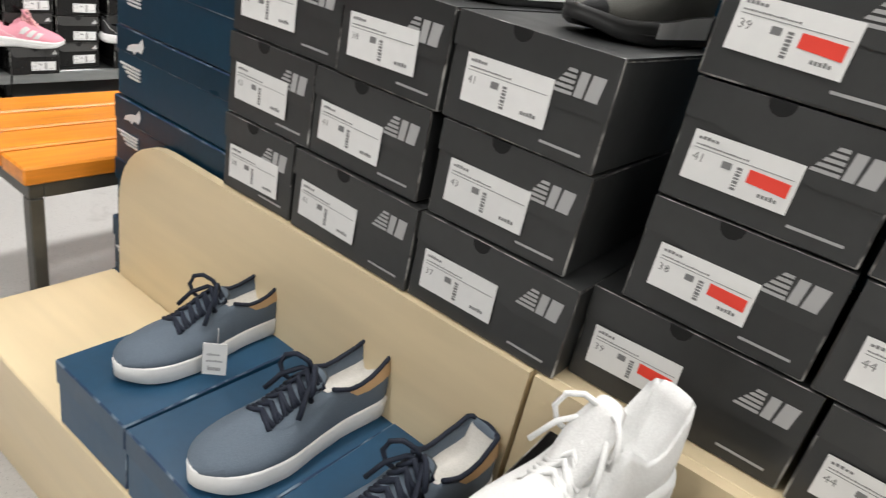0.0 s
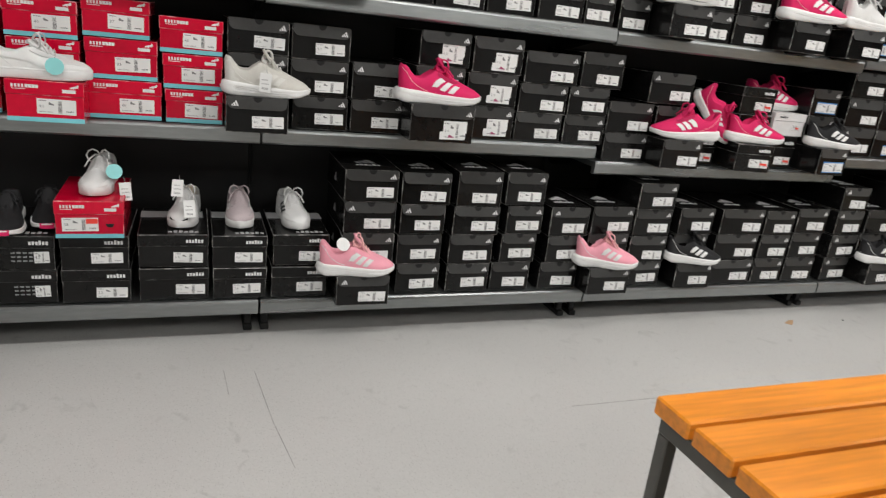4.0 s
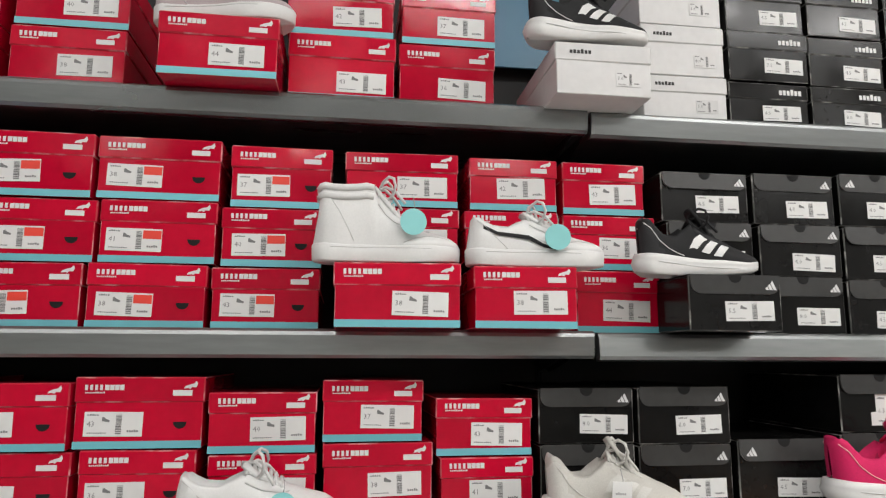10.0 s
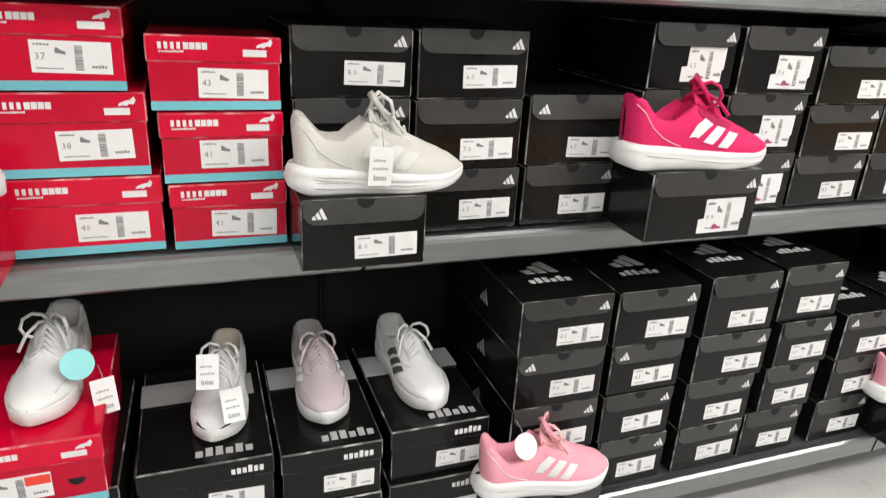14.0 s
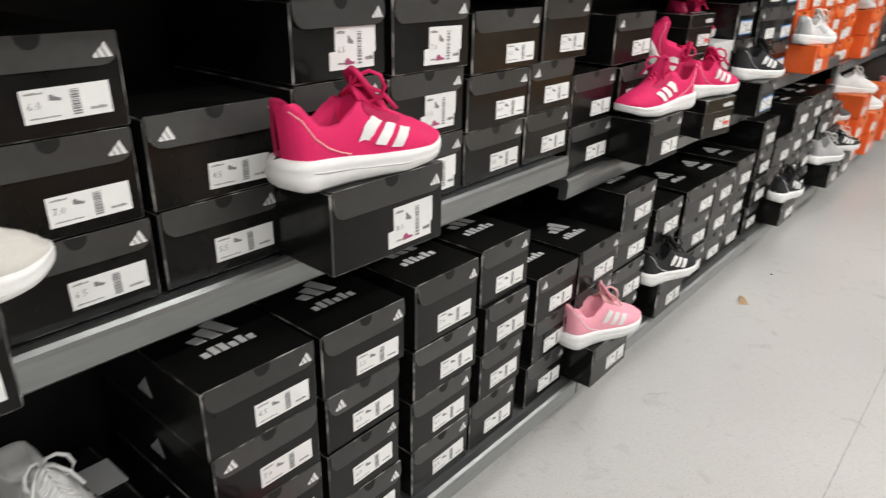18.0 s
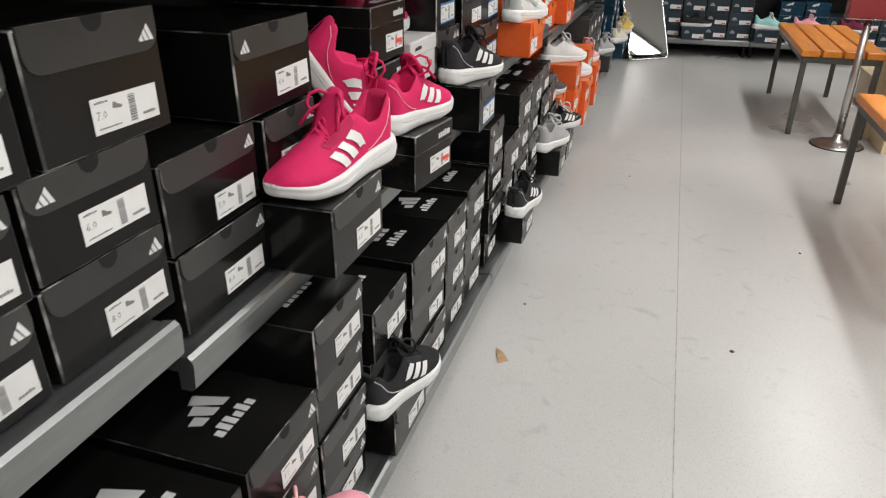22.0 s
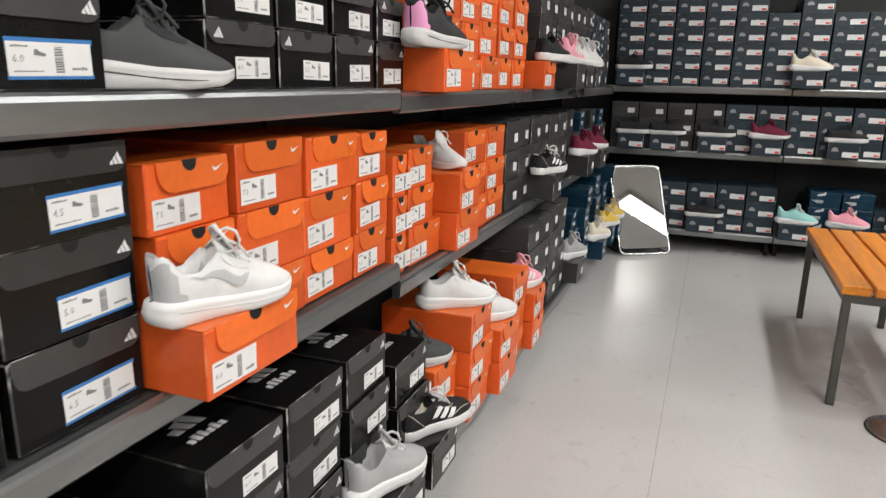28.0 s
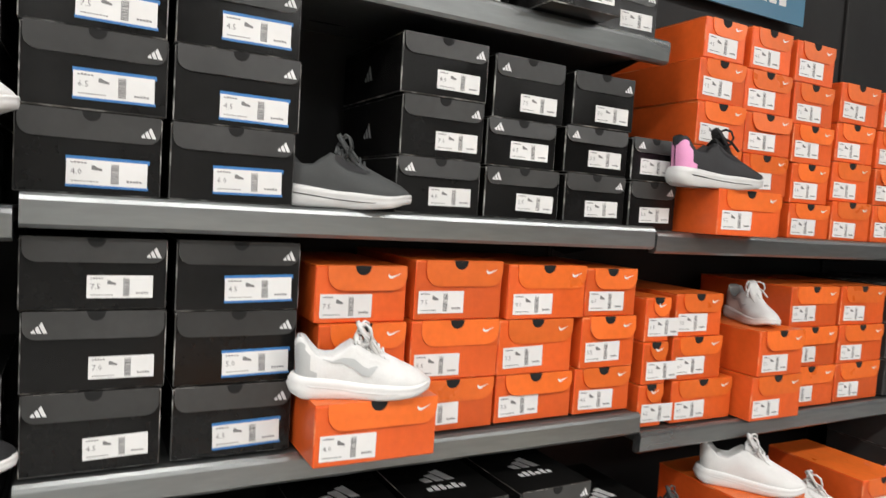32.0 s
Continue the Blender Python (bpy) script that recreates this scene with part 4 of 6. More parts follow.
# level 4
pile(4, [(-1.64, -1.43, 0.122)], "p", proud=0.05)
pile(4, [(-1.42, -1.20, 0.122), (-1.42, -1.20, 0.122)], "p")
pile(4, [(-1.180, -0.965, 0.122), (-1.178, -0.962, 0.122)], "p")
pile(4, [(-0.886, -0.665, 0.122)], "p", proud=0.10)
pile(4, [(-0.660, -0.440, 0.142), (-0.667, -0.443, 0.124), (-0.662, -0.444, 0.122)], "p")
pile(4, [(-0.436, -0.230, 0.136), (-0.432, -0.227, 0.126)], "p")
pile(4, [(-0.143, 0.057, 0.108)], "w", proud=0.13)
pile(4, [(0.090, 0.289, 0.108), (0.091, 0.289, 0.118), (0.090, 0.289, 0.120)], "w")
pile(4, [(0.294, 0.489, 0.106), (0.294, 0.490, 0.118), (0.295, 0.490, 0.120)], "l")
pile(4, [(0.493, 0.686, 0.106), (0.494, 0.686, 0.118), (0.493, 0.685, 0.120)], "l")
for a, b in ((0.692, 0.882), (0.888, 1.078), (1.084, 1.255)):
    column(4, a, b, "l", 3, 0.113)
for i in range(6):
    column(4, 1.27 + i * 0.212, 1.475 + i * 0.212, "l", 2, 0.118)
for a, b, n in ((2.60, 2.81, 2), (2.82, 3.03, 2), (3.04, 3.24, 1), (3.26, 3.44, 2), (3.67, 3.85, 2)):
    column(4, a, b, "a", n, 0.118)
column(4, 3.46, 3.65, "a", 1, 0.118, proud=0.10)

# ---- end shelf across the aisle ----
def end_column(level, x0, x1, style, rows, h=0.113, proud=0.0, first=0):
    z = N_LEVELS[level]
    front = NFRONT + (0.03 if level > 1 else -0.05)
    for r in range(first, first + rows):
        shoe_box(style, x1 - x0 - 0.004, h, pose(x0, front - proud + rng.uniform(-0.005, 0.005), z + 0.002 + r * (h + 0.0025), 0, 0, -90 + rng.uniform(-0.8, 0.8)), near=False)


for i in range(20):
    x = -3.33 + i * 0.205
    end_column(3, x, x + 0.2, "e", (7, 6, 6, 6, 6, 5, 6, 5, 5, 5, 6, 6, 6, 5, 5, 5, 6, 6, 5, 5)[i], 0.0985)
    end_column(2, x, x + 0.2, "d" if i < 4 else "e", 3)
    end_column(1, x, x + 0.2, "e" if i not in (7, 8, 12, 13) else "s", (3, 2, 3, 3, 3, 3, 1, 3, 3, 2, 3, 2, 3, 3, 2, 3, 3, 2, 3, 3)[i])

# ---- shoes: toe along local +x, heel near x = 0, standing on z = 0 ----
def fabric(name, color, rough=0.75):
    return mat(name, color, rough, grain=0.07, grain_scale=500, bump=0.25, bump_scale=700, stain=0.05, stain_scale=25, spec=0.3)


def leather(name, color):
    return mat(name, color, 0.42, grain=0.03, grain_scale=300, bump=0.06, bump_scale=350, stain=0.04, stain_scale=20)


def foam(name, color):
    return mat(name, color, 0.5, grain=0.02, grain_scale=200, bump=0.08, bump_scale=160, stain=0.04, stain_scale=20)


SOLE_W = foam("white_foam", (0.69, 0.69, 0.68))
SOLE_G = foam("pale_grey_foam", (0.55, 0.55, 0.54))
SOLE_B = foam("black_foam", (0.03, 0.03, 0.03))
HOT = fabric("hot_pink_mesh", (0.62, 0.016, 0.11))
HOT2 = fabric("deep_pink_mesh", (0.42, 0.012, 0.075))
ROSE = fabric("rose_mesh", (0.78, 0.33, 0.40))
SOLE_D = foam("pale_grey_foam", (0.42, 0.42, 0.42))
COPPER = leather("rose_gold_leather", (0.62, 0.36, 0.30))
ROSE2 = fabric("pale_rose_mesh", (0.80, 0.42, 0.42))
BEIGE = fabric("beige_mesh", (0.53, 0.515, 0.475))
BEIGE2 = fabric("light_beige_mesh", (0.60, 0.59, 0.555))
BLACKF = fabric("black_mesh", (0.014, 0.014, 0.015))
BLACK2 = fabric("soft_black_mesh", (0.028, 0.028, 0.03))
GREYF = fabric("grey_knit", (0.36, 0.36, 0.36))
DKGREY = fabric("dark_grey_mesh", (0.055, 0.058, 0.058))
TRAIL = fabric("taupe_grey_mesh", (0.075, 0.074, 0.066))
WHITEF = fabric("white_mesh", (0.64, 0.64, 0.63))
WHITEL = leather("white_leather", (0.69, 0.69, 0.68))
GREYL = leather("silver_grey_leather", (0.42, 0.43, 0.43))
DENIM = fabric("slate_blue_canvas", (0.098, 0.124, 0.155))
DENIM2 = fabric("pale_canvas_lining", (0.58, 0.56, 0.52))
TAN = leather("tan_leather", (0.42, 0.27, 0.14))
NAVYL = fabric("navy_lace", (0.012, 0.016, 0.028))
GREYROSE = fabric("grey_rose_mesh", (0.47, 0.40, 0.41))
MAGENTA = fabric("magenta_mesh", (0.40, 0.012, 0.15))
LILAC = fabric("lilac_grey_mesh", (0.33, 0.35, 0.48))
PINKHEEL = foam("pink_foam", (0.72, 0.30, 0.52))
MINT = fabric("mint_mesh", (0.30, 0.58, 0.56))
YELLOW = fabric("yellow_mesh", (0.72, 0.50, 0.10))
CREAM = fabric("cream_mesh", (0.68, 0.62, 0.50))
MAROON = fabric("maroon_mesh", (0.14, 0.012, 0.035))
TEALTAG = mat("teal_card", (0.25, 0.60, 0.60), 0.5, stain=0.04)

# name: (label, upper, sole, lining, lace, trim, side mark, mark colour, form)
SHOES = {
    "pink": ("hot pink mesh running shoe with three white stripes", HOT, SOLE_W, HOT2, HOT, HOT, "stripes", SOLE_W, "run"),
    "rose": ("light pink running shoe with pale stripes and white sole", ROSE, SOLE_W, ROSE, ROSE2, ROSE, "stripes", WHITEF, "run"),
    "beige": ("pale beige running shoe with thick white sole", BEIGE, SOLE_W, BEIGE2, BEIGE2, BEIGE2, "stripes", BEIGE2, "run"),
    "black3": ("black running shoe with three white stripes and white sole", BLACKF, SOLE_W, BLACK2, BLACKF, BLACK2, "stripes", SOLE_W, "run"),
    "blackwhite": ("black and white running shoe with white sole", BLACKF, SOLE_W, CREAM, WHITEF, BLACKF, "stripes", SOLE_W, "court"),
    "halfblack": ("white trainer with black toe and dark heel", WHITEF, SOLE_W, CREAM, WHITEF, DKGREY, "", SOLE_W, "court"),
    "grey": ("light grey knit running shoe with white sole", GREYF, SOLE_W, GREYF, WHITEF, GREYF, "", SOLE_W, "run"),
    "darkgrey": ("dark grey running shoe with a pale grey sole", DKGREY, SOLE_D, BLACK2, DKGREY, DKGREY, "", SOLE_W, "run"),
    "whitegrey": ("white running shoe with silver grey heel and tick", WHITEF, SOLE_W, GREYF, WHITEF, GREYL, "tick", GREYL, "run"),
    "white": ("plain white running shoe", WHITEF, SOLE_W, WHITEF, WHITEF, WHITEF, "", SOLE_W, "run"),
    "court": ("white leather court shoe with flat white sole", WHITEL, SOLE_W, WHITEF, WHITEF, WHITEL, "band", WHITEL, "court"),
    "courtline": ("white leather court shoe with a black side line", WHITEL, SOLE_W, WHITEF, WHITEF, WHITEL, "band", BLACKF, "court"),
    "whitestripe": ("white leather trainer with three grey stripes", WHITEL, SOLE_W, WHITEF, WHITEF, WHITEL, "stripes", DKGREY, "court"),
    "high": ("white leather high-top trainer with flat sole", WHITEL, SOLE_W, WHITEF, WHITEF, WHITEL, "", WHITEL, "high"),
    "greyrose": ("grey rose running shoe with loose laces", GREYROSE, SOLE_W, GREYF, GREYROSE, GREYF, "stripes", WHITEF, "court"),
    "magenta": ("magenta mesh running shoe with white sole", MAGENTA, SOLE_W, MAGENTA, MAGENTA, HOT, "", HOT, "run"),
    "blackmag": ("black trainer with a magenta toe edge", BLACKF, SOLE_W, BLACK2, BLACKF, BLACKF, "", MAGENTA, "run"),
    "copper": ("rose gold leather trainer with white sole", COPPER, SOLE_W, COPPER, COPPER, COPPER, "", COPPER, "court"),
    "lilac": ("lilac grey trainer with pale sole", LILAC, SOLE_G, LILAC, LILAC, LILAC, "", LILAC, "run"),
    "blackpink": ("black running shoe with pink heel and pale sole", BLACK2, SOLE_G, BLACKF, BLACKF, PINKHEEL, "", SOLE_W, "run"),
    "denim": ("slate blue canvas shoe with tan collar and white sole", DENIM, SOLE_W, DENIM2, NAVYL, TAN, "", TAN, "canvas"),
    "knit": ("white ribbed knit trainer with cream sole", WHITEF, SOLE_W, WHITEF, WHITEF, WHITEF, "", WHITEF, "run"),
    "trail": ("taupe grey trail shoe with black toe cap", TRAIL, SOLE_B, BLACK2, TRAIL, BLACKF, "", TRAIL, "run"),
    "mint": ("mint green running shoe", MINT, SOLE_W, MINT, WHITEF, MINT, "", SOLE_W, "run"),
    "yellow": ("yellow running shoe with white sole", YELLOW, SOLE_W, YELLOW, WHITEF, YELLOW, "", SOLE_W, "run"),
    "cream": ("cream running shoe with white sole", CREAM, SOLE_W, CREAM, WHITEF, CREAM, "", SOLE_W, "run"),
    "maroon": ("dark maroon running shoe with white sole", MAROON, SOLE_W, MAROON, MAROON, MAROON, "", SOLE_W, "run"),
    "salmon": ("salmon pink running shoe", ROSE, SOLE_G, ROSE, ROSE2, ROSE, "", ROSE2, "run"),
    "flatblack": ("black low trainer with a white sole line", BLACKF, SOLE_W, BLACK2, BLACKF, BLACKF, "", SOLE_W, "court")}


def ip(s, pts):
    """Smooth interpolation through (s, value) pairs."""
    for (a, p), (b, q) in zip(pts, pts[1:]):
        if s <= b:
            t = max(0.0, (s - a) / (b - a))
            t = t * t * (3 - 2 * t) * 0.5 + t * 0.5
            return p + (q - p) * t
    return pts[-1][1]


class Last:
    """The shape of one kind of shoe as functions of s (heel to toe) and u (across)."""

    def __init__(self, form):
        self.length = 0.268 if form != "canvas" else 0.282
        self.form = form
        run = form == "run"
        self.bottom = [(0, 0.007 if run else 0.002), (0.08, 0.001), (0.2, 0.0), (0.62, 0.0), (0.85, 0.005 if run else 0.002), (1, 0.016 if run else 0.006)]
        self.top = [(0, 0.046), (0.15, 0.043), (0.5, 0.033), (0.85, 0.029), (1, 0.036)] if run else [(0, 0.034), (0.5, 0.031), (1, 0.034)]
        self.collar = {"run": [(0, 0.106), (0.025, 0.121), (0.06, 0.122), (0.11, 0.103), (0.17, 0.086), (0.26, 0.081), (0.34, 0.097), (0.42, 0.114)],
                       "court": [(0, 0.088), (0.03, 0.094), (0.07, 0.092), (0.16, 0.077), (0.27, 0.074), (0.36, 0.086), (0.44, 0.098)],
                       "canvas": [(0, 0.088), (0.03, 0.093), (0.07, 0.091), (0.16, 0.077), (0.28, 0.070), (0.36, 0.078), (0.44, 0.089)],
                       "high": [(0, 0.140), (0.03, 0.144), (0.07, 0.143), (0.16, 0.138), (0.28, 0.141), (0.38, 0.146), (0.44, 0.136)]}[form]
        k = 0.0 if form != "high" else 0.02
        self.ridge = [(0.42, self.collar[-1][1] - 0.004), (0.50, 0.095 + k), (0.58, 0.084 + k * 0.5), (0.68, 0.070), (0.80, 0.060), (0.90, 0.054), (0.96, 0.046), (1, 0.034)]
        if run:
            self.ridge = [(0.42, 0.112), (0.50, 0.109), (0.58, 0.098), (0.68, 0.082), (0.80, 0.067), (0.90, 0.055), (0.96, 0.045), (1, 0.034)]

    def width(self, s):
        w = ip(s, [(0, 0.033), (0.12, 0.0345), (0.32, 0.0335), (0.45, 0.038), (0.66, 0.0485), (0.78, 0.0475), (0.9, 0.040), (1, 0.030)])
        if s < 0.11:
            w *= math.sqrt(max(0.0, 1 - (1 - s / 0.11) ** 2)) * 0.98 + 0.02
        if s > 0.84:
            w *= math.sqrt(max(0.0, 1 - ((s - 0.84) / 0.16) ** 2)) * 0.97 + 0.03
        return w

    def side(self, s):
        return 0.006 * math.sin((s - 0.35) * 3.0)

    def opening(self, s):
        def st(a, b):
            t = min(1.0, max(0.0, (s - a) / (b - a)))
            return t * t * (3 - 2 * t)
        return st(0.035, 0.085) * (1 - st(0.37, 0.44))

    A = 0.40

    def at(self, s, u, lift=0.0):
        """A point of the upper's skin."""
        wb = self.width(s) * 0.95
        if s < 0.42:
            rim = ip(s, self.collar)
        else:
            rim = ip(s, self.ridge)
        dome = (1 - self.opening(s)) * (0.003 + (0.30 * (rim - ip(s, self.top)) - 0.003) * min(1.0, max(0.0, (s - 0.40) / 0.12)))
        rim_w = min(wb * 0.98, ip(s, [(0, 0.020), (0.08, 0.0235), (0.2, 0.0275), (0.34, 0.0265), (0.45, 0.0225), (0.6, 0.024), (0.75, 0.029), (1, 0.02)]))
        if s < 0.11:
            rim_w = min(rim_w, wb * 0.86)
        au, sg = abs(u), (1 if u >= 0 else -1)
        base = ip(s, self.top) - 0.006
        hi = rim - dome
        if au >= self.A:
            v = (au - self.A) / (1 - self.A)
            bulge = math.sin(v * math.pi) * 0.0035 * (1.2 if s > 0.45 else 0.6)
            y = rim_w + (wb - rim_w) * (1 - (1 - v) ** 1.7) + bulge
            z = hi + (base - hi) * v ** 1.12
            y += lift * 0.9
            z += lift * 0.35
        else:
            q = au / self.A
            y = rim_w * q
            z = hi + dome * (1 - q * q) - self.opening(s) * (rim - 0.040) * (1 - q ** 5) * 0.92
            z += lift
        heel_lean = -0.003 * max(0.0, (z - 0.05) / 0.05) * max(0.0, 1 - s / 0.10) if self.form == "run" else 0.0
        heel_in = 0.010 * (1 - max(0.0, 1 - (z - 0.03) / 0.07)) * max(0.0, 1 - s / 0.08) if self.form != "run" else 0.004 * max(0.0, 1 - s / 0.10)
        return (s * self.length + heel_lean + heel_in, sg * y + self.side(s), z)


def shoe_meshes(form, seed):
    la = Last(form)
    svals = [0, 0.006, 0.015, 0.03, 0.05, 0.08, 0.12, 0.17, 0.22, 0.28, 0.33, 0.37, 0.40, 0.42, 0.44, 0.48, 0.53, 0.58, 0.63, 0.68, 0.74, 0.79, 0.84, 0.88, 0.92, 0.95, 0.975, 0.99, 1.0]
    uvals = [-1 + 2 * j / 24 for j in range(25)]
    verts = [la.at(s, u) for s in svals for u in uvals]
    n = len(uvals)
    up, li, heel, toe = [], [], [], []
    for i in range(len(svals) - 1):
        for j in range(n - 1):
            f = (i * n + j, (i + 1) * n + j, (i + 1) * n + j + 1, i * n + j + 1)
            um = abs(uvals[j] + uvals[j + 1]) / 2
            sm = (svals[i] + svals[i + 1]) / 2
            if um < la.A * 0.86 and (0.045 if form == "canvas" else 0.02) < sm < 0.40:
                li.append(f)
            elif sm < 0.10 + 0.16 * max(0, um - 0.55) and um > 0.5:
                heel.append(f)
            elif sm > 0.90 and um > 0.55 - (0.3 if form == "run" else 0):
                toe.append(f)
            else:
                up.append(f)
    out = {}
    for key, fs in (("upper", up), ("lining", li), ("heel_counter", heel), ("toe_cap", toe)):
        used = sorted({i for f in fs for i in f})
        idx = {v: k for k, v in enumerate(used)}
        out[key] = mesh_of([verts[i] for i in used], [tuple(idx[i] for i in f) for f in fs], key, True)
    # sole: rings of the outline at several heights
    rings = [(0.0, -0.004), (0.12, 0.0), (0.5, 0.0015), (0.62, 0.0002), (0.72, 0.0015), (0.95, 0.0005), (1.0, -0.004)] if form == "run" else [(0.0, -0.002), (0.08, 0.0), (0.88, 0.001), (0.95, 0.0), (1.0, -0.004)]
    ss = [0.5 - 0.5 * math.cos(math.pi * k / 30) for k in range(31)]
    v, f = [], []
    m = 2 * len(ss)
    for r, grow in rings:
        for sgn in (1, -1):
            for s in (ss if sgn > 0 else ss[::-1]):
                b, t = ip(s, la.bottom), ip(s, la.top)
                flare = 1.06 if form == "run" else 1.0
                x = s * la.length + (s - 0.5) * 2 * (grow + (0.004 if form == "run" and s < 0.3 else 0.001)) + (-0.007 * max(0, 1 - s / 0.15) * (1 - abs(2 * r - 0.9)) if form == "run" else 0)
                v.append((x, sgn * (la.width(s) * flare + grow) + la.side(s), b + (t - b) * r))
    for a in range(len(rings) - 1):
        for k in range(m):
            k2 = (k + 1) % m
            f.append((a * m + k, a * m + k2, (a + 1) * m + k2, (a + 1) * m + k))
    f.append(tuple(range(m))[::-1])
    f.append(tuple((len(rings) - 1) * m + k for k in range(m)))
    out["sole"] = mesh_of(v, f, "sole", True)
    # tongue
    tv, tf = [], []
    top_z = la.collar[-1][1] + (0.034 if form == "run" else 0.010)
    for k in range(6):
        q = k / 5
        s = 0.60 - (0.145 if form == "run" else 0.185) * q
        z0 = la.at(0.60, 0)[2] - 0.005
        z = z0 + (top_z - z0) * q
        w = 0.018 + 0.004 * math.sin(q * math.pi) - 0.006 * q ** 3
        for y, dz in ((-1, -0.004), (-0.5, 0), (0, 0.001), (0.5, 0), (1, -0.004)):
            tv.append((s * la.length, y * w + la.side(s), z + dz))
    for k in range(6):
        q = k / 5
        for y in (1, 0.5, 0, -0.5, -1):
            x, yy, z = tv[k * 5 + {1: 4, 0.5: 3, 0: 2, -0.5: 1, -1: 0}[y]]
            tv.append((x - 0.006, yy, z - 0.004))
    for k in range(5):
        for j in range(4):
            a = k * 5 + j
            tf.append((a, a + 1, a + 6, a + 5))
            b = 30 + k * 5 + j
            tf.append((b, b + 1, b + 6, b + 5))
        tf.append((k * 5, k * 5 + 5, 30 + (k + 1) * 5 + 4, 30 + k * 5 + 4))
        tf.append((k * 5 + 4, 30 + k * 5, 30 + (k + 1) * 5, k * 5 + 9))
    tf.append((25, 26, 27, 28, 29, 55, 56, 57, 58, 59))
    out["tongue"] = mesh_of(tv, tf, "tongue", True)
    # laces, crossing the throat, with a bow
    rnd = random.Random(seed)
    pieces = []
    pts = []
    for k in range(7):
        s = (0.70 - 0.042 * k) if form == "canvas" else 0.64 - 0.033 * k
        lift = 0.0035 + 0.0012 * k
        sg = 1 if k % 2 else -1
        c = Vector(la.at(s, 0.0))
        a, b = Vector(la.at(s + 0.012, -0.33 * sg)), Vector(la.at(s - 0.012, 0.33 * sg))
        row = [a + Vector((0, 0, 0.001)), a.lerp(b, 0.25) + Vector((0, 0, lift)), Vector((c.x, c.y, max(c.z, 0) + lift + 0.001)), a.lerp(b, 0.75) + Vector((0, 0, lift)), b + Vector((0, 0, 0.001))]
        pieces.append(row)
        pieces.append([Vector((p.x, 2 * la.side(s) - p.y, p.z + 0.001)) for p in row])
    knot = Vector(la.at(0.44, 0.0)) + Vector((0, 0, 0.010))
    for sg in (1, -1):
        loop = [knot]
        for q in range(1, 8):
            an = q / 8 * 2 * math.pi
            loop.append(knot + Vector((0.012 * math.sin(an * 0.5) + 0.008 * (1 - math.cos(an)), sg * (0.016 * (1 - math.cos(an)) + 0.002), 0.021 * math.sin(an) + 0.001 * (1 - math.cos(an)))))
        loop.append(knot)
        pieces.append(loop)
        pieces.append([knot, knot + Vector((0.012, sg * 0.012, 0.004)), knot + Vector((0.03, sg * 0.026, -0.008)), knot + Vector((0.045, sg * 0.036, -0.026 - 0.008 * rnd.random()))])
    vv, ff = [], []
    for row in pieces:
        me = tube_mesh(row, 0.0034 if form == "canvas" else 0.0029, 6)
        o = len(vv)
        vv += [tuple(q.co) for q in me.vertices]
        ff += [tuple(i + o for i in p.vertices) for p in me.polygons]
        bpy.data.meshes.remove(me)
    out["laces"] = mesh_of(vv, ff, "laces", True)
    return la, out


def side_patch(la, path, half, sg, steps=9):
    """A band laid on the shoe's side along (s, u) points, half as wide in s."""
    v, f = [], []
    for k in range(steps + 1):
        q = k / steps
        x = q * (len(path) - 1)
        i = min(int(x), len(path) - 2)
        t = x - i
        s, u = (path[i][0] * (1 - t) + path[i + 1][0] * t, path[i][1] * (1 - t) + path[i + 1][1] * t)
        hw = half[0] * (1 - q) + half[1] * q
        for d in (-1, -0.33, 0.33, 1):
            v.append(la.at(s + d * hw, sg * u, 0.0026))
    for k in range(steps):
        for j in range(3):
            q = (4 * k + j, 4 * k + j + 1, 4 * k + j + 5, 4 * k + j + 4)
            f.append(q if sg < 0 else q[::-1])
    return mesh_of(v, f, "mark", True)


def side_strip(la, rows, sg, lift=0.0026):
    """A flat shape on the shoe's side between u0 and u1 at each s."""
    v, f = [], []
    for s, u0, u1 in rows:
        for k in range(4):
            v.append(la.at(s, sg * (u0 + (u1 - u0) * k / 3), lift))
    for i in range(len(rows) - 1):
        for k in range(3):
            q = (4 * i + k, 4 * i + k + 1, 4 * i + k + 5, 4 * i + k + 4)
            f.append(q if sg > 0 else q[::-1])
    return mesh_of(v, f, "mark", True)


PROTO = {}


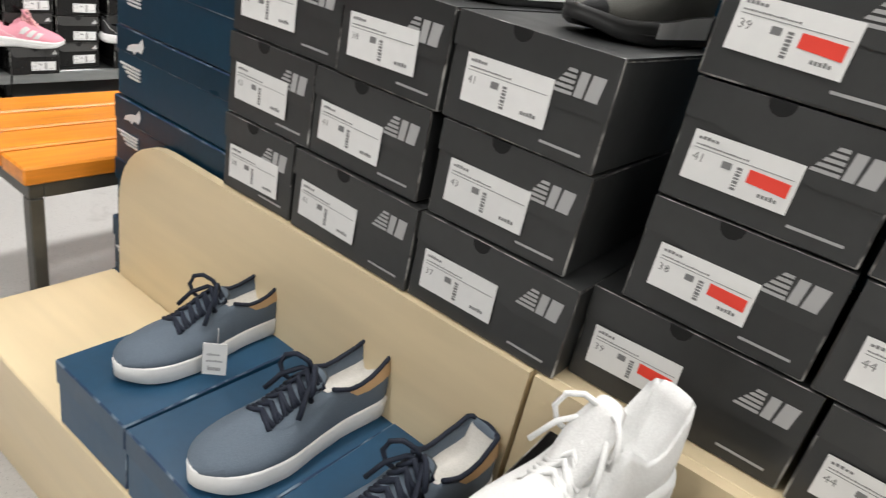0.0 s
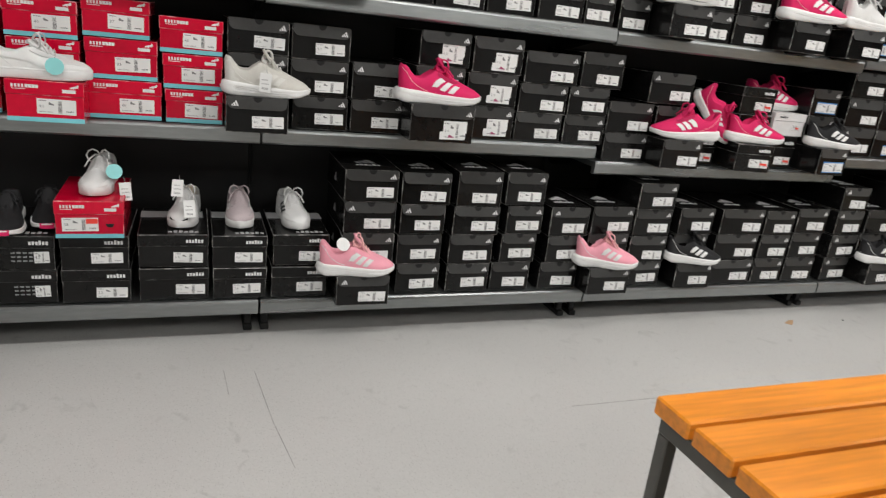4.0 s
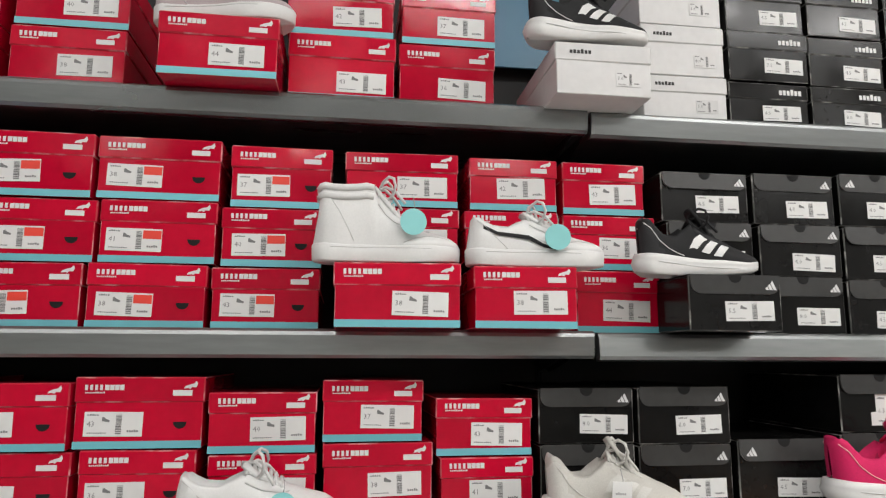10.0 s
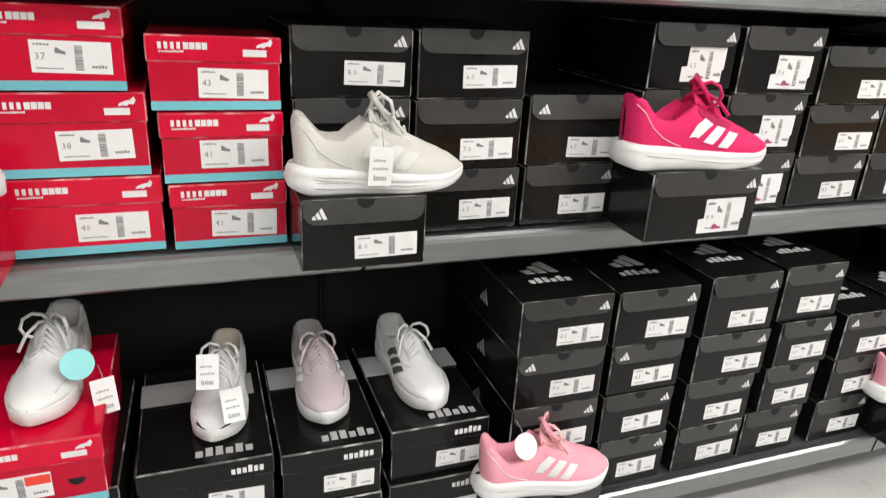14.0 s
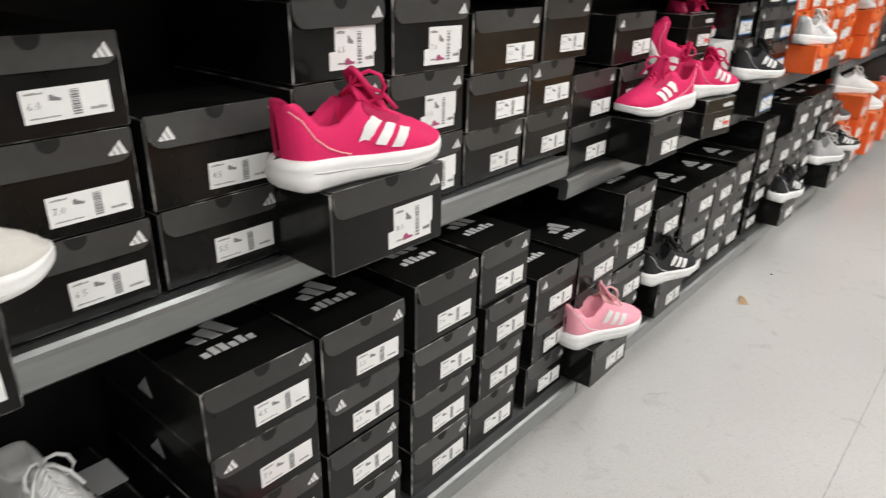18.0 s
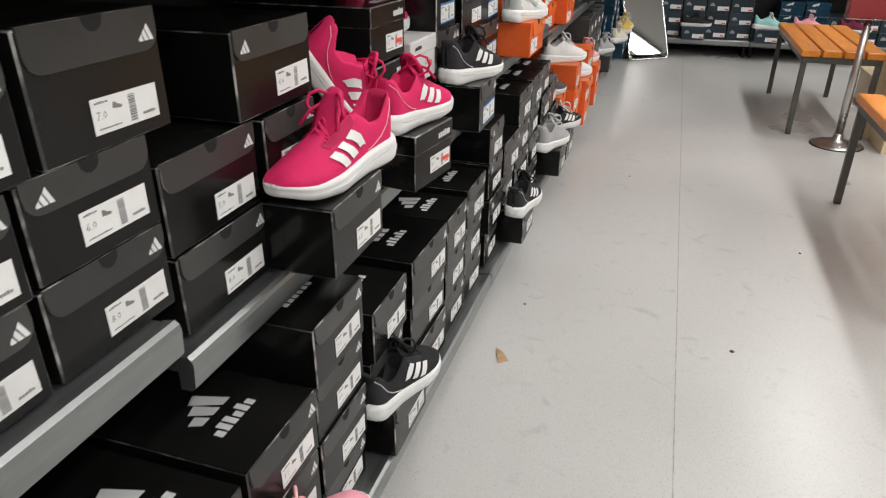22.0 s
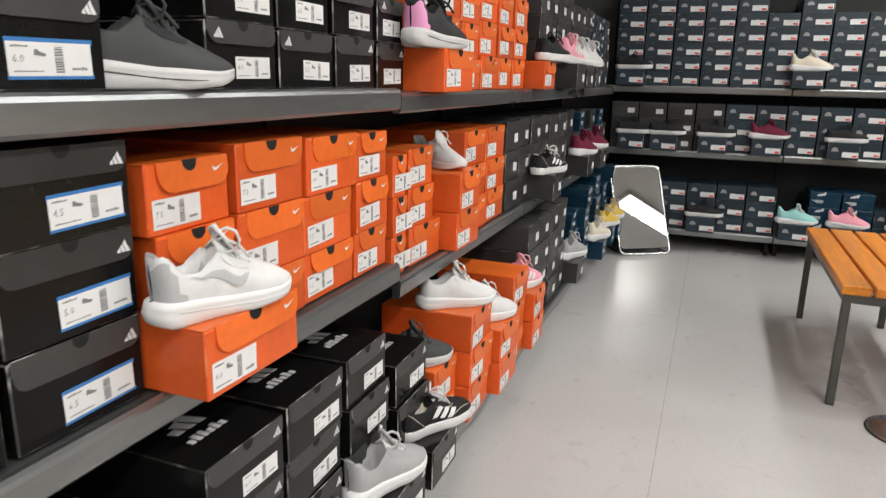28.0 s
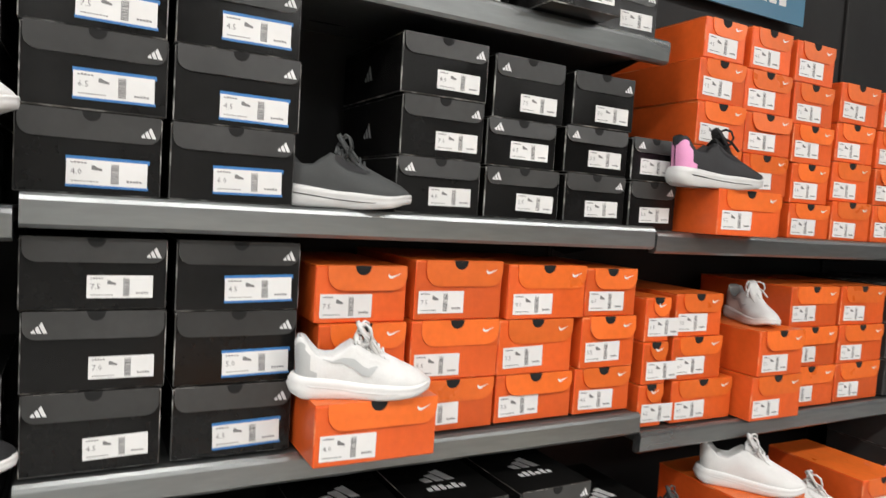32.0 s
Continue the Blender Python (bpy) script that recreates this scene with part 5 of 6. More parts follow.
def make_shoe(kind, m):
    label, upper, sole, lining, lace, trim, mark, mcol, form = SHOES[kind]
    la, ms = cached(("shoe", form), lambda: shoe_meshes(form, 3))
    t = thing("shoe", m, label, "shoe", "shoes on display")
    part("sole", ms["sole"], sole, t)
    part("upper", ms["upper"], upper, t)
    part("lining", ms["lining"], lining, t)
    part("heel_counter", ms["heel_counter"], trim if kind not in ("trail", "denim") else upper, t)
    part("toe_cap", ms["toe_cap"], trim if kind == "trail" else BLACKF if kind == "halfblack" else upper, t)
    if kind == "blackmag":
        part("toe_bumper", cached("bump", lambda: mesh_of([(la.length + 0.0035 - 14.0 * y * y - (0.003 if z > 0.03 else 0.0), y + la.side(1.0), z) for y in (-0.020, -0.013, -0.006, 0.0, 0.006, 0.013, 0.020) for z in (0.014, 0.024, 0.036)], [(3 * i + k, 3 * i + 3 + k, 3 * i + 4 + k, 3 * i + 1 + k) for i in range(6) for k in range(2)], "bumper", True)), HOT, t)
    part("tongue", ms["tongue"], upper, t)
    part("laces", ms["laces"], lace, t)
    if kind == "denim":
        for sg in (1, -1):
            part("collar_band", cached(("denimband", sg), lambda: side_strip(la, [(0.012, 0.44, 0.64), (0.06, 0.43, 0.63), (0.12, 0.43, 0.62), (0.20, 0.43, 0.60), (0.27, 0.43, 0.55), (0.31, 0.44, 0.46)], sg)), TAN, t)
        rim = [la.at(q, 0.40, 0.001) for q in (0.40, 0.36, 0.30, 0.24, 0.18, 0.12, 0.07, 0.035, 0.016)] + [la.at(0.008, u, 0.002) for u in (0.26, 0.12, 0.0, -0.12, -0.26)] + [la.at(q, -0.40, 0.001) for q in (0.016, 0.035, 0.07, 0.12, 0.18, 0.24, 0.30, 0.36, 0.40)]
        part("collar_binding", cached("denimrim", lambda: tube_mesh(rim, 0.0032, 7)), NAVYL, t)
    for sg in (1, -1):
        part("eyestay", cached(("es", form, sg), lambda: side_strip(la, [(0.435, 0.37, 0.50), (0.48, 0.36, 0.51), (0.54, 0.35, 0.50), (0.60, 0.33, 0.47), (0.655, 0.30, 0.42), (0.69, 0.27, 0.34)], sg, 0.0016)), lining if kind in ("pink", "black3", "darkgrey") else upper, t)
        if kind == "trail":
            part("midsole_flash", cached(("mf", sg), lambda: mesh_of([(0.008 + q * (la.length - 0.014), sg * (la.width(q) * 1.06 + 0.0034) + la.side(q), ip(q, la.bottom) + (ip(q, la.top) - ip(q, la.bottom)) * r) for q in [0.05 + 0.06 * i for i in range(11)] for r in (0.30 + 0.25 * max(0.0, q - 0.35), 0.97)], [(2 * i, 2 * i + 2, 2 * i + 3, 2 * i + 1) for i in range(10)], "flash")), SOLE_W, t)
        if kind == "beige":
            for j in range(3):
                part("sole_groove", cached(("sgb", sg, j), lambda: tube_mesh([(0.008 + q * (la.length - 0.020), sg * (la.width(q) * 1.06 + 0.0014) + la.side(q), ip(q, la.bottom) + (ip(q, la.top) - ip(q, la.bottom)) * (0.30 + 0.20 * j)) for q in [0.03 + 0.0485 * i for i in range(20)]], 0.0009, 5)), SOLE_G, t)
        if form in ("court", "high"):
            # On white uppers the shading along the seams is put into this grey.
            seam = SOLE_D if upper in (WHITEL, WHITEF) else lining
            part("toe_overlay", cached(("to", form, sg), lambda: side_strip(la, [(0.60, 0.90, 0.99), (0.68, 0.70, 0.99), (0.76, 0.56, 0.99), (0.84, 0.50, 0.99), (0.90, 0.52, 0.99), (0.95, 0.58, 0.99)], sg, 0.0020)), upper, t)
            part("heel_overlay", cached(("ho", form, sg), lambda: side_strip(la, [(0.008, 0.52, 0.99), (0.05, 0.50, 0.99), (0.11, 0.56, 0.99), (0.17, 0.68, 0.99), (0.23, 0.84, 0.99), (0.27, 0.95, 0.99)], sg, 0.0020)), upper, t)
            part("seam", cached(("se1", form, sg), lambda: tube_mesh([la.at(q, sg * u, 0.0020) for q, u in ((0.60, 0.90), (0.68, 0.70), (0.76, 0.56), (0.84, 0.50), (0.90, 0.52))], 0.0009, 5)), seam, t)
            part("seam", cached(("se2", form, sg), lambda: tube_mesh([la.at(q, sg * u, 0.0020) for q, u in ((0.05, 0.50), (0.11, 0.56), (0.17, 0.68), (0.23, 0.84), (0.27, 0.95))], 0.0009, 5)), seam, t)
            part("seam", cached(("se3", form, sg), lambda: tube_mesh([la.at(q, sg * u, 0.0018) for q, u in ((0.43, 0.52), (0.48, 0.53), (0.54, 0.52), (0.60, 0.49), (0.655, 0.44), (0.70, 0.35))], 0.0008, 5)), seam, t)
            part("sole_line", cached(("sln", form, sg), lambda: tube_mesh([(0.004 + q * (la.length - 0.008), sg * (la.width(q) + 0.0008) + la.side(q), 0.0255) for q in [0.02 + 0.0505 * i for i in range(20)]], 0.0008, 5)), SOLE_D, t)
            if form == "high":
                for k in range(2):
                    part("collar_pad", cached(("cp", k, sg), lambda: tube_mesh([la.at(q, sg * (0.44 + 0.10 * k), 0.001) for q in (0.006, 0.03, 0.07, 0.13, 0.20, 0.28, 0.35, 0.40)], 0.0065, 8)), upper, t)
        if form == "run":
            part("sole_groove", cached(("sg", form, sg), lambda: tube_mesh([(0.010 + q * (la.length - 0.022), sg * (la.width(q) * 1.06 + 0.0012) + la.side(q), ip(q, la.bottom) + (ip(q, la.top) - ip(q, la.bottom)) * (0.62 - 0.25 * q)) for q in [0.03 + 0.0485 * i for i in range(20)]], 0.0011, 5)), SOLE_G if sole is SOLE_W else SOLE_B, t)
            if mark == "stripes":
                part("piping", cached(("pp", form, sg), lambda: tube_mesh([la.at(q, sg * u, 0.0008) for q, u in ((0.025, 0.50), (0.07, 0.60), (0.13, 0.70), (0.20, 0.79), (0.27, 0.87), (0.33, 0.93))], 0.0010, 5)), mcol if kind != "pink" else ROSE2, t)
        if mark == "stripes":
            for k in range(3):
                part("stripe", cached(("st", form, k, sg), lambda: side_patch(la, [(0.40 + 0.092 * k, 0.82 + 0.025 * k), (0.45 + 0.089 * k, 0.66 + 0.012 * k), (0.505 + 0.085 * k, 0.50)], (0.031, 0.029), sg)), mcol, t)
        elif mark == "tick":
            part("tick_mark", cached(("tk", form, sg), lambda: side_strip(la, [(0.20, 0.50, 0.515), (0.27, 0.535, 0.58), (0.35, 0.585, 0.67), (0.43, 0.63, 0.77), (0.49, 0.67, 0.83), (0.53, 0.66, 0.82), (0.56, 0.60, 0.75), (0.585, 0.57, 0.63), (0.60, 0.56, 0.575)], sg)), mcol, t)
        elif mark == "band":
            part("side_band", cached(("bd", form, sg), lambda: side_strip(la, [(0.10, 0.56, 0.64), (0.20, 0.60, 0.68), (0.32, 0.66, 0.74), (0.42, 0.73, 0.81), (0.52, 0.82, 0.90), (0.60, 0.90, 0.95)], sg)), mcol, t)
    return t


def shoe(kind, x, y, z, yaw, size=1.0, high=1.0):
    """Place a shoe with its middle over (x, y); size and high stretch its length and height."""
    m = pose(x, y, z, 0, 0, yaw) @ Matrix.Diagonal((size, size, size * high, 1.0)) @ pose(-0.14, 0, 0)
    if kind not in PROTO:
        PROTO[kind] = make_shoe(kind, m)
        return PROTO[kind]
    return copy_thing(PROTO[kind], m)


def hang_tag(m, shape="round", material=None, label=""):
    """A card tag hanging by a cord; local x = 0 is its face."""
    t = thing("hang_tag", m, label or "teal round card tag on a cord" if shape == "round" else "white paper price tag on a cord", "price tag")
    if shape == "round":
        part("card", cached("rt", lambda: joined([slab(arc(0, 0, 0.024, 0, 350, 20), 0, 0.0012)])), material or TEALTAG, t)
    else:
        part("card", cached(("sq", shape), lambda: joined([slab(rect(-0.018, -0.03, 0.018, 0.028), 0, 0.001)])), material or PAPER, t)
        part("print", cached("sqp", lambda: joined(word_bars(-0.012, 0.006, 0.02, 0.004, 5) + word_bars(-0.012, -0.006, 0.024, 0.004, 6, 0, 4) + word_bars(-0.010, -0.022, 0.02, 0.008, 7, 0, 6))), INK_GREY, t, m=pose(0.0008, 0, 0))
    part("cord", cached("cord", lambda: tube_mesh([(0, 0, 0.018), (-0.004, 0.003, 0.03), (-0.012, 0.001, 0.048)], 0.0008, 5)), INK_GREY, t)
    return t


def on(level, y, rows, h):
    return level_at(y, level) + 0.002 + (rows - 1) * (h + 0.0028) + h + 0.0014


XP = -3.275
# on level 2
shoe("court", XP, -0.664, on(2, -0.66, 1, 0.1167), 90)
shoe("beige", XP, -0.027, on(2, -0.05, 1, 0.1097), 88)
shoe("pink", XP, 0.557, on(2, 0.55, 1, 0.1267), 86, 1.14, 0.92)
shoe("pink", -3.298, 1.650, on(2, 1.65, 1, 0.1147), -104, 0.95)
lean_x = Vector((0.35, 0.50, -0.75)).normalized()
lean_z = Vector((0.62, 0.38, 0.55))
lean_z = (lean_z - lean_x * lean_z.dot(lean_x)).normalized()
lean_y = lean_z.cross(lean_x)
copy_thing(PROTO["pink"], Matrix(((lean_x.x, lean_y.x, lean_z.x, -3.448), (lean_x.y, lean_y.y, lean_z.y, 1.765), (lean_x.z, lean_y.z, lean_z.z, 0.972), (0, 0, 0, 1))) @ Matrix.Scale(0.84, 4))
shoe("pink", -3.298, 1.998, on(2, 1.95, 1, 0.116), 79, 0.90)
shoe("pink", -3.47, 2.210, level_at(2.2, 2) + 0.2512, 88)
shoe("black3", -3.290, 2.462, on(2, 2.4, 1, 0.1157), 70, 0.93)
shoe("whitegrey", -3.285, 3.122, on(2, 3.05, 1, 0.1107), 72, 0.94)
shoe("white", XP - 0.03, -1.30, on(2, -1.30, 1, 0.118), 90)
shoe("whitegrey", -3.40, 4.345, on(2, 4.33, 2, 0.1205), -25, 0.88)
# on level 3
shoe("high", XP, -0.452, on(3, -0.45, 1, 0.1137), 90)
shoe("courtline", XP, -0.172, on(3, -0.17, 1, 0.1117), 90)
shoe("black3", XP, 0.163, on(3, 0.165, 1, 0.1037), 90)
shoe("lilac", XP - 0.03, -1.30, on(3, -1.3, 1, 0.1185), 90)
shoe("darkgrey", -3.372, 3.098, level_at(3.0, 3) + 0.003, 66, 0.96)
shoe("blackpink", XP - 0.02, 4.03, on(3, 4.1, 1, 0.1097), 80)
shoe("white", XP, 2.44, on(3, 2.44, 1, 0.119), 88)
shoe("pink", XP, 2.12, on(3, 2.12, 1, 0.119), 80)
shoe("darkgrey", XP, 1.52, on(3, 1.52, 1, 0.119), 80)
# on level 4
shoe("black3", XP, -0.045, on(4, -0.055, 1, 0.1047), 90)
shoe("greyrose", XP - 0.05, -0.77, on(4, -0.77, 1, 0.119), 80)
# on level 1
for kind, x, y, yaw, rows in (("magenta", -3.420, -1.222, 5, 1), ("magenta", -3.405, -1.125, -3, 1), ("blackmag", -3.380, -0.985, 3, 1), ("blackmag", -3.355, -0.805, 2, 2), ("blackmag", -3.430, -0.702, 4, 2),
                              ("halfblack", -3.452, -0.285, -12, 2), ("greyrose", -3.452, -0.105, -3, 2), ("whitestripe", -3.440, 0.084, 3, 2)):
    shoe(kind, x, y, on(1, y, rows, 0.113), yaw, 1.0, 0.86 if "mag" in kind else 1.0)
shoe("court", -3.395, -0.545, 0.157 + 0.002 + 2 * 0.1158 + 0.1195, -8)
shoe("copper", -3.36, -1.37, on(1, -1.4, 2, 0.118), 22)
shoe("rose", -3.205, 0.290, on(1, 0.3, 1, 0.1087), 84)
shoe("rose", -3.225, 1.335, on(1, 1.34, 1, 0.1117), 72)
shoe("black3", -3.245, 1.80, on(1, 1.8, 1, 0.115), 74)
shoe("black3", -3.208, 2.89, on(1, 2.95, 1, 0.116), 82)
shoe("grey", -3.235, 3.610, on(1, 3.58, 1, 0.116), 72)
shoe("blackwhite", -3.235, 3.915, on(1, 3.82, 1, 0.116), 62)
shoe("darkgrey", -3.34, 4.03, on(1, 4.06, 2, 0.118), 50)
shoe("white", -3.30, 4.27, on(1, 4.3, 3, 0.118), 40)
shoe("white", -3.27, 4.50, on(1, 4.53, 2, 0.118), 56)
shoe("rose", -3.26, 4.93, on(1, 4.97, 2, 0.118), 70)
shoe("grey", -3.25, 6.02, on(1, 6.02, 1, 0.116), 70)

# tags on the shoes
hang_tag(pose(-3.222, -0.625, 0.905, 0, 0, 4))
hang_tag(pose(-3.222, -0.415, 1.385, 0, 0, 4))
hang_tag(pose(-3.222, -0.150, 1.365, 0, 0, -4))
hang_tag(pose(-3.222, -0.045, 0.905, -4, 0, 2), "paper")

hang_tag(pose(-3.335, -0.306, 0.532, 0, -30, -8), "paper")
hang_tag(pose(-3.332, -0.270, 0.462, 0, -25, 10), "paper")
hang_tag(pose(-3.315, -0.492, 0.585, 0, -20, 14))
hang_tag(pose(-3.322, -0.462, 0.520, 0, -15, 20), "paper")
hang_tag(pose(-3.350, -0.868, 0.450, 25, -20, 20) @ Matrix.Scale(0.55, 4), "paper", YELLOW, "yellow paper tag on a cord")
hang_tag(pose(-3.315, -0.890, 0.325, 0, -15, 25), "paper")


# ---- grey shoe mirror standing in the aisle ----
def tilted_mirror(m):
    """A small A-shaped mirror: a wide painted frame leaning back on two rear struts."""
    t = thing("shoe_mirror", m, "grey painted A-frame shoe mirror on the floor", "mirror")
    fw, h, w0, w1 = 0.045, 0.56, 0.17, 0.20
    lean = pose(0, 0.10, 0, 14)
    def bar(pts, th=0.022):
        return y_slab(pts, -th / 2, th / 2)
    part("stile", bar([(-w1, 0), (-w1 + fw, 0), (-w0 + fw, h), (-w0, h)]), GREYPAINT, t, m=lean)
    part("stile", bar([(w1 - fw, 0), (w1, 0), (w0, h), (w0 - fw, h)]), GREYPAINT, t, m=lean)
    part("top_rail", bar([(-w0 + fw + 0.001, h - fw), (w0 - fw - 0.001, h - fw), (w0 - fw - 0.001, h - 0.001), (-w0 + fw + 0.001, h - 0.001)], 0.021), GREYPAINT, t, m=lean)
    part("bottom_rail", bar([(-w1 + fw + 0.001, 0.03), (w1 - fw - 0.001, 0.03), (w1 - fw - 0.003, 0.03 + fw), (-w1 + fw + 0.003, 0.03 + fw)], 0.021), GREYPAINT, t, m=lean)
    part("glass", y_slab([(-w1 + fw + 0.003, 0.076), (w1 - fw - 0.003, 0.076), (w0 - fw - 0.002, h - fw - 0.002), (-w0 + fw + 0.002, h - fw - 0.002)], -0.003, 0.003), MIRROR, t, m=lean)
    for x in (-w0 + 0.02, w0 - 0.02):
        part("rear_strut", tube_mesh([(x, -0.02, 0.52), (x, -0.19, 0.011)], 0.011, 8), GREYPAINT, t)
    part("rear_rail", tube_mesh([(-w0, -0.055, 0.565), (w0, -0.055, 0.565)], 0.016, 10), GREYPAINT, t)
    return t


hang_tag(pose(-3.180, 0.225, 0.385, 0, -35, 10), "round", PAPER, "white round paper tag on a cord")

# ---- benches ----
def bench(x0, y0, width, length, label, top=0.51):
    """A slatted bench with orange wooden slats along y on a square steel frame."""
    t = thing("slatted_bench", pose(x0, y0, 0), label, "bench", "slatted benches")
    th = 0.038
    n, gap = 4, 0.012
    sw = (width - gap * (n - 1)) / n
    for i in range(n):
        part("slat", cached(("slat", round(sw, 4), length), lambda: boxes_mesh([(0, 0, 0, sw, length, th)], 0.004)), SLAT, t, m=pose(i * (sw + gap), 0, top - th))
    e = 0.030
    ins = 0.012
    for y in (ins, length - ins - e):
        part("cross_rail", cached(("cr", width), lambda: boxes_mesh([(ins, 0, 0, width - ins, e, 0.035)], 0.002)), LEGSTEEL, t, m=pose(0, y, top - th - 0.0352))
    for x in (ins, width - ins - e):
        part("side_rail", cached(("sr", length), lambda: boxes_mesh([(0, ins + e, 0, e, length - ins - e, 0.035)], 0.002)), LEGSTEEL, t, m=pose(x, 0, top - th - 0.0352))
        for y in (ins, length - ins - e):
            leg = part("leg", cached(("bleg", top), lambda: boxes_mesh([(0, 0, 0.004, e, e, top - th - 0.0354)], 0.003)), LEGSTEEL, t, m=pose(x, y, 0))
            part("foot_cap", cached("bcap", lambda: boxes_mesh([(0.001, 0.001, 0, e - 0.001, e - 0.001, 0.0042)])), RUBBER, leg)
    return t


bench(-1.918, 0.570, 0.43, 1.15, "orange slatted wooden bench with dark steel legs", 0.502)
bench(-2.065, 5.155, 0.44, 1.17, "orange slatted wooden bench with dark steel legs", 0.502)
bench(-1.99, 2.885, 0.44, 1.17, "orange slatted wooden bench with dark steel legs", 0.502)


# ---- plywood display bench with boxes ----
def rounded_panel(x0, x1, z0, z1, r, left=True):
    o = [(x1, z0), (x1, z1)] + ([(x0 + r + r * math.cos(radians(a)), z1 - r + r * math.sin(radians(a))) for a in range(90, 181, 10)] if left else [(x0, z1)]) + [(x0, z0)]
    return o


def y_slab(outline, y0, y1):
    n = len(outline)
    v = [(x, y0, z) for x, z in outline] + [(x, y1, z) for x, z in outline]
    f = [tuple(range(n)), tuple(range(n, 2 * n))[::-1]] + [(i, n + i, n + (i + 1) % n, (i + 1) % n) for i in range(n)]
    return mesh_of(v, f)


tilted_mirror(pose(-2.850, -1.128, 0, 0, 0, -41))
PB = 0.716
ply = thing("display_bench", pose(0, 0, 0), "pale birch plywood display bench with a rounded back panel", "display bench")
part("back_panel", y_slab(rounded_panel(-1.405, -0.423, 0.0, 0.607, 0.17), PB, PB + 0.018), PLY, ply)
part("back_panel", y_slab(rounded_panel(-0.415, 0.70, 0.0, 0.607, 0.02, False), PB, PB + 0.018), PLY, ply)
part("seat", boxes_mesh([(-1.425, 0.412, 0.247, 0.70, PB - 0.001, 0.270)], 0.003), PLY, ply)
part("front_board", boxes_mesh([(-1.419, 0.418, 0.0, 0.70, 0.436, 0.2465)], 0.002), PLY, ply)
part("side_board", boxes_mesh([(-1.419, 0.4365, 0.0, -1.401, PB - 0.001, 0.2465)], 0.002), PLY, ply)
part("seat_edge", boxes_mesh([(-1.4265, 0.43, 0.251, -1.4252, PB - 0.006, 0.266)]), PLYEDGE, ply)
part("rear_shelf", boxes_mesh([(-1.09, PB + 0.0185, 0.583, 0.70, 1.09, 0.607)], 0.002), PLY, ply)
part("rear_board", boxes_mesh([(-1.09, 1.07, 0.0, 0.70, 1.088, 0.5825)], 0.002), PLY, ply)
plinth = thing("low_plinth", pose(0, 0, 0), "low plywood plinth under stacked navy boxes", "plinth")
part("top_board", boxes_mesh([(-1.50, PB + 0.022, 0.078, -1.094, 1.55, 0.098)], 0.002), PLY, plinth)
part("base_board", boxes_mesh([(-1.485, PB + 0.04, 0.0, -1.104, 1.53, 0.0775)], 0.002), PLY, plinth)


def stack(style, x0, w, y_front, z0, rows, h, d, tag="", jitter=0.005, **kw):
    """Boxes on one another, printed end towards -y."""
    z = z0 + 0.001
    for r in range(rows):
        shoe_box(style, w, h, pose(x0 + rng.uniform(-jitter, jitter), y_front + rng.uniform(-jitter, jitter), z, 0, 0, -90 + rng.uniform(-1, 1)), d=d, tag=tag, **kw)
        z += h + 0.0028
    return z


NBH = 0.1292
TOP = 0.607
for x0, w, tg in ((-1.077, 0.172, ""), (-0.898, 0.252, ""), (-0.643, 0.250, ""), (-0.396, 0.270, "sale"), (-0.118, 0.255, "sale"), (0.145, 0.25, "sale")):
    stack("b", x0, w, 0.726 if tg == "" else 0.760, TOP, 1, NBH, 0.33, tg, 0.002)
Z1 = TOP + NBH + 0.004
for x0, w, tg in ((-1.079, 0.198, ""), (-0.878, 0.218, ""), (-0.641, 0.217, ""), (-0.360, 0.212, "sale"), (-0.143, 0.25, "sale"), (0.12, 0.24, "sale")):
    stack("b", x0, w, 0.727 if tg == "" else 0.760, Z1, 1, NBH, 0.33, tg, 0.002)
Z2 = Z1 + NBH + 0.004
for x0, w, tg in ((-1.079, 0.236, ""), (-0.842, 0.190, ""), (-0.647, 0.222, ""), (-0.363, 0.210, "sale"), (-0.146, 0.25, "sale"), (0.12, 0.24, "sale")):
    stack("b", x0, w, 0.726 if tg == "" else 0.761, Z2, 1, NBH, 0.33, tg, 0.002)
Z3 = Z2 + NBH + 0.004
for x0, w, tg in ((-0.367, 0.200, "sale"), (-0.160, 0.25, "sale")):
    stack("b", x0, w, 0.760, Z3, 2, NBH, 0.33, tg, 0.002)
# navy stack beside it
zt = 0.098
for k in range(6):
    zt = stack("s", -1.482 + 0.005 * k, 0.366, 0.742, zt - 0.001 * (k > 0), 1, 0.1360, 0.215, "none", 0.004)
zb = stack("s", -1.475, 0.345, 1.035, 0.098, 7, 0.1345, 0.215, "none", 0.004)
rear = thing("rear_plinth", pose(0, 0, 0), "plywood plinth carrying navy shoe boxes", "plinth")
part("top_board", boxes_mesh([(-1.08, 1.10, 0.583, 0.70, 1.55, 0.607)], 0.002), PLY, rear)
part("base_board", boxes_mesh([(-1.06, 1.12, 0.0, 0.68, 1.53, 0.5825)], 0.002), PLY, rear)
zc = stack("s", -1.04, 0.345, 1.115, 0.607, 3, 0.1285, 0.215, "none", 0.006)
stack("s", -0.68, 0.345, 1.115, 0.607, 4, 0.1285, 0.215, "none", 0.006)
stack("s", -0.32, 0.345, 1.115, 0.607, 5, 0.1285, 0.215, "none", 0.006)

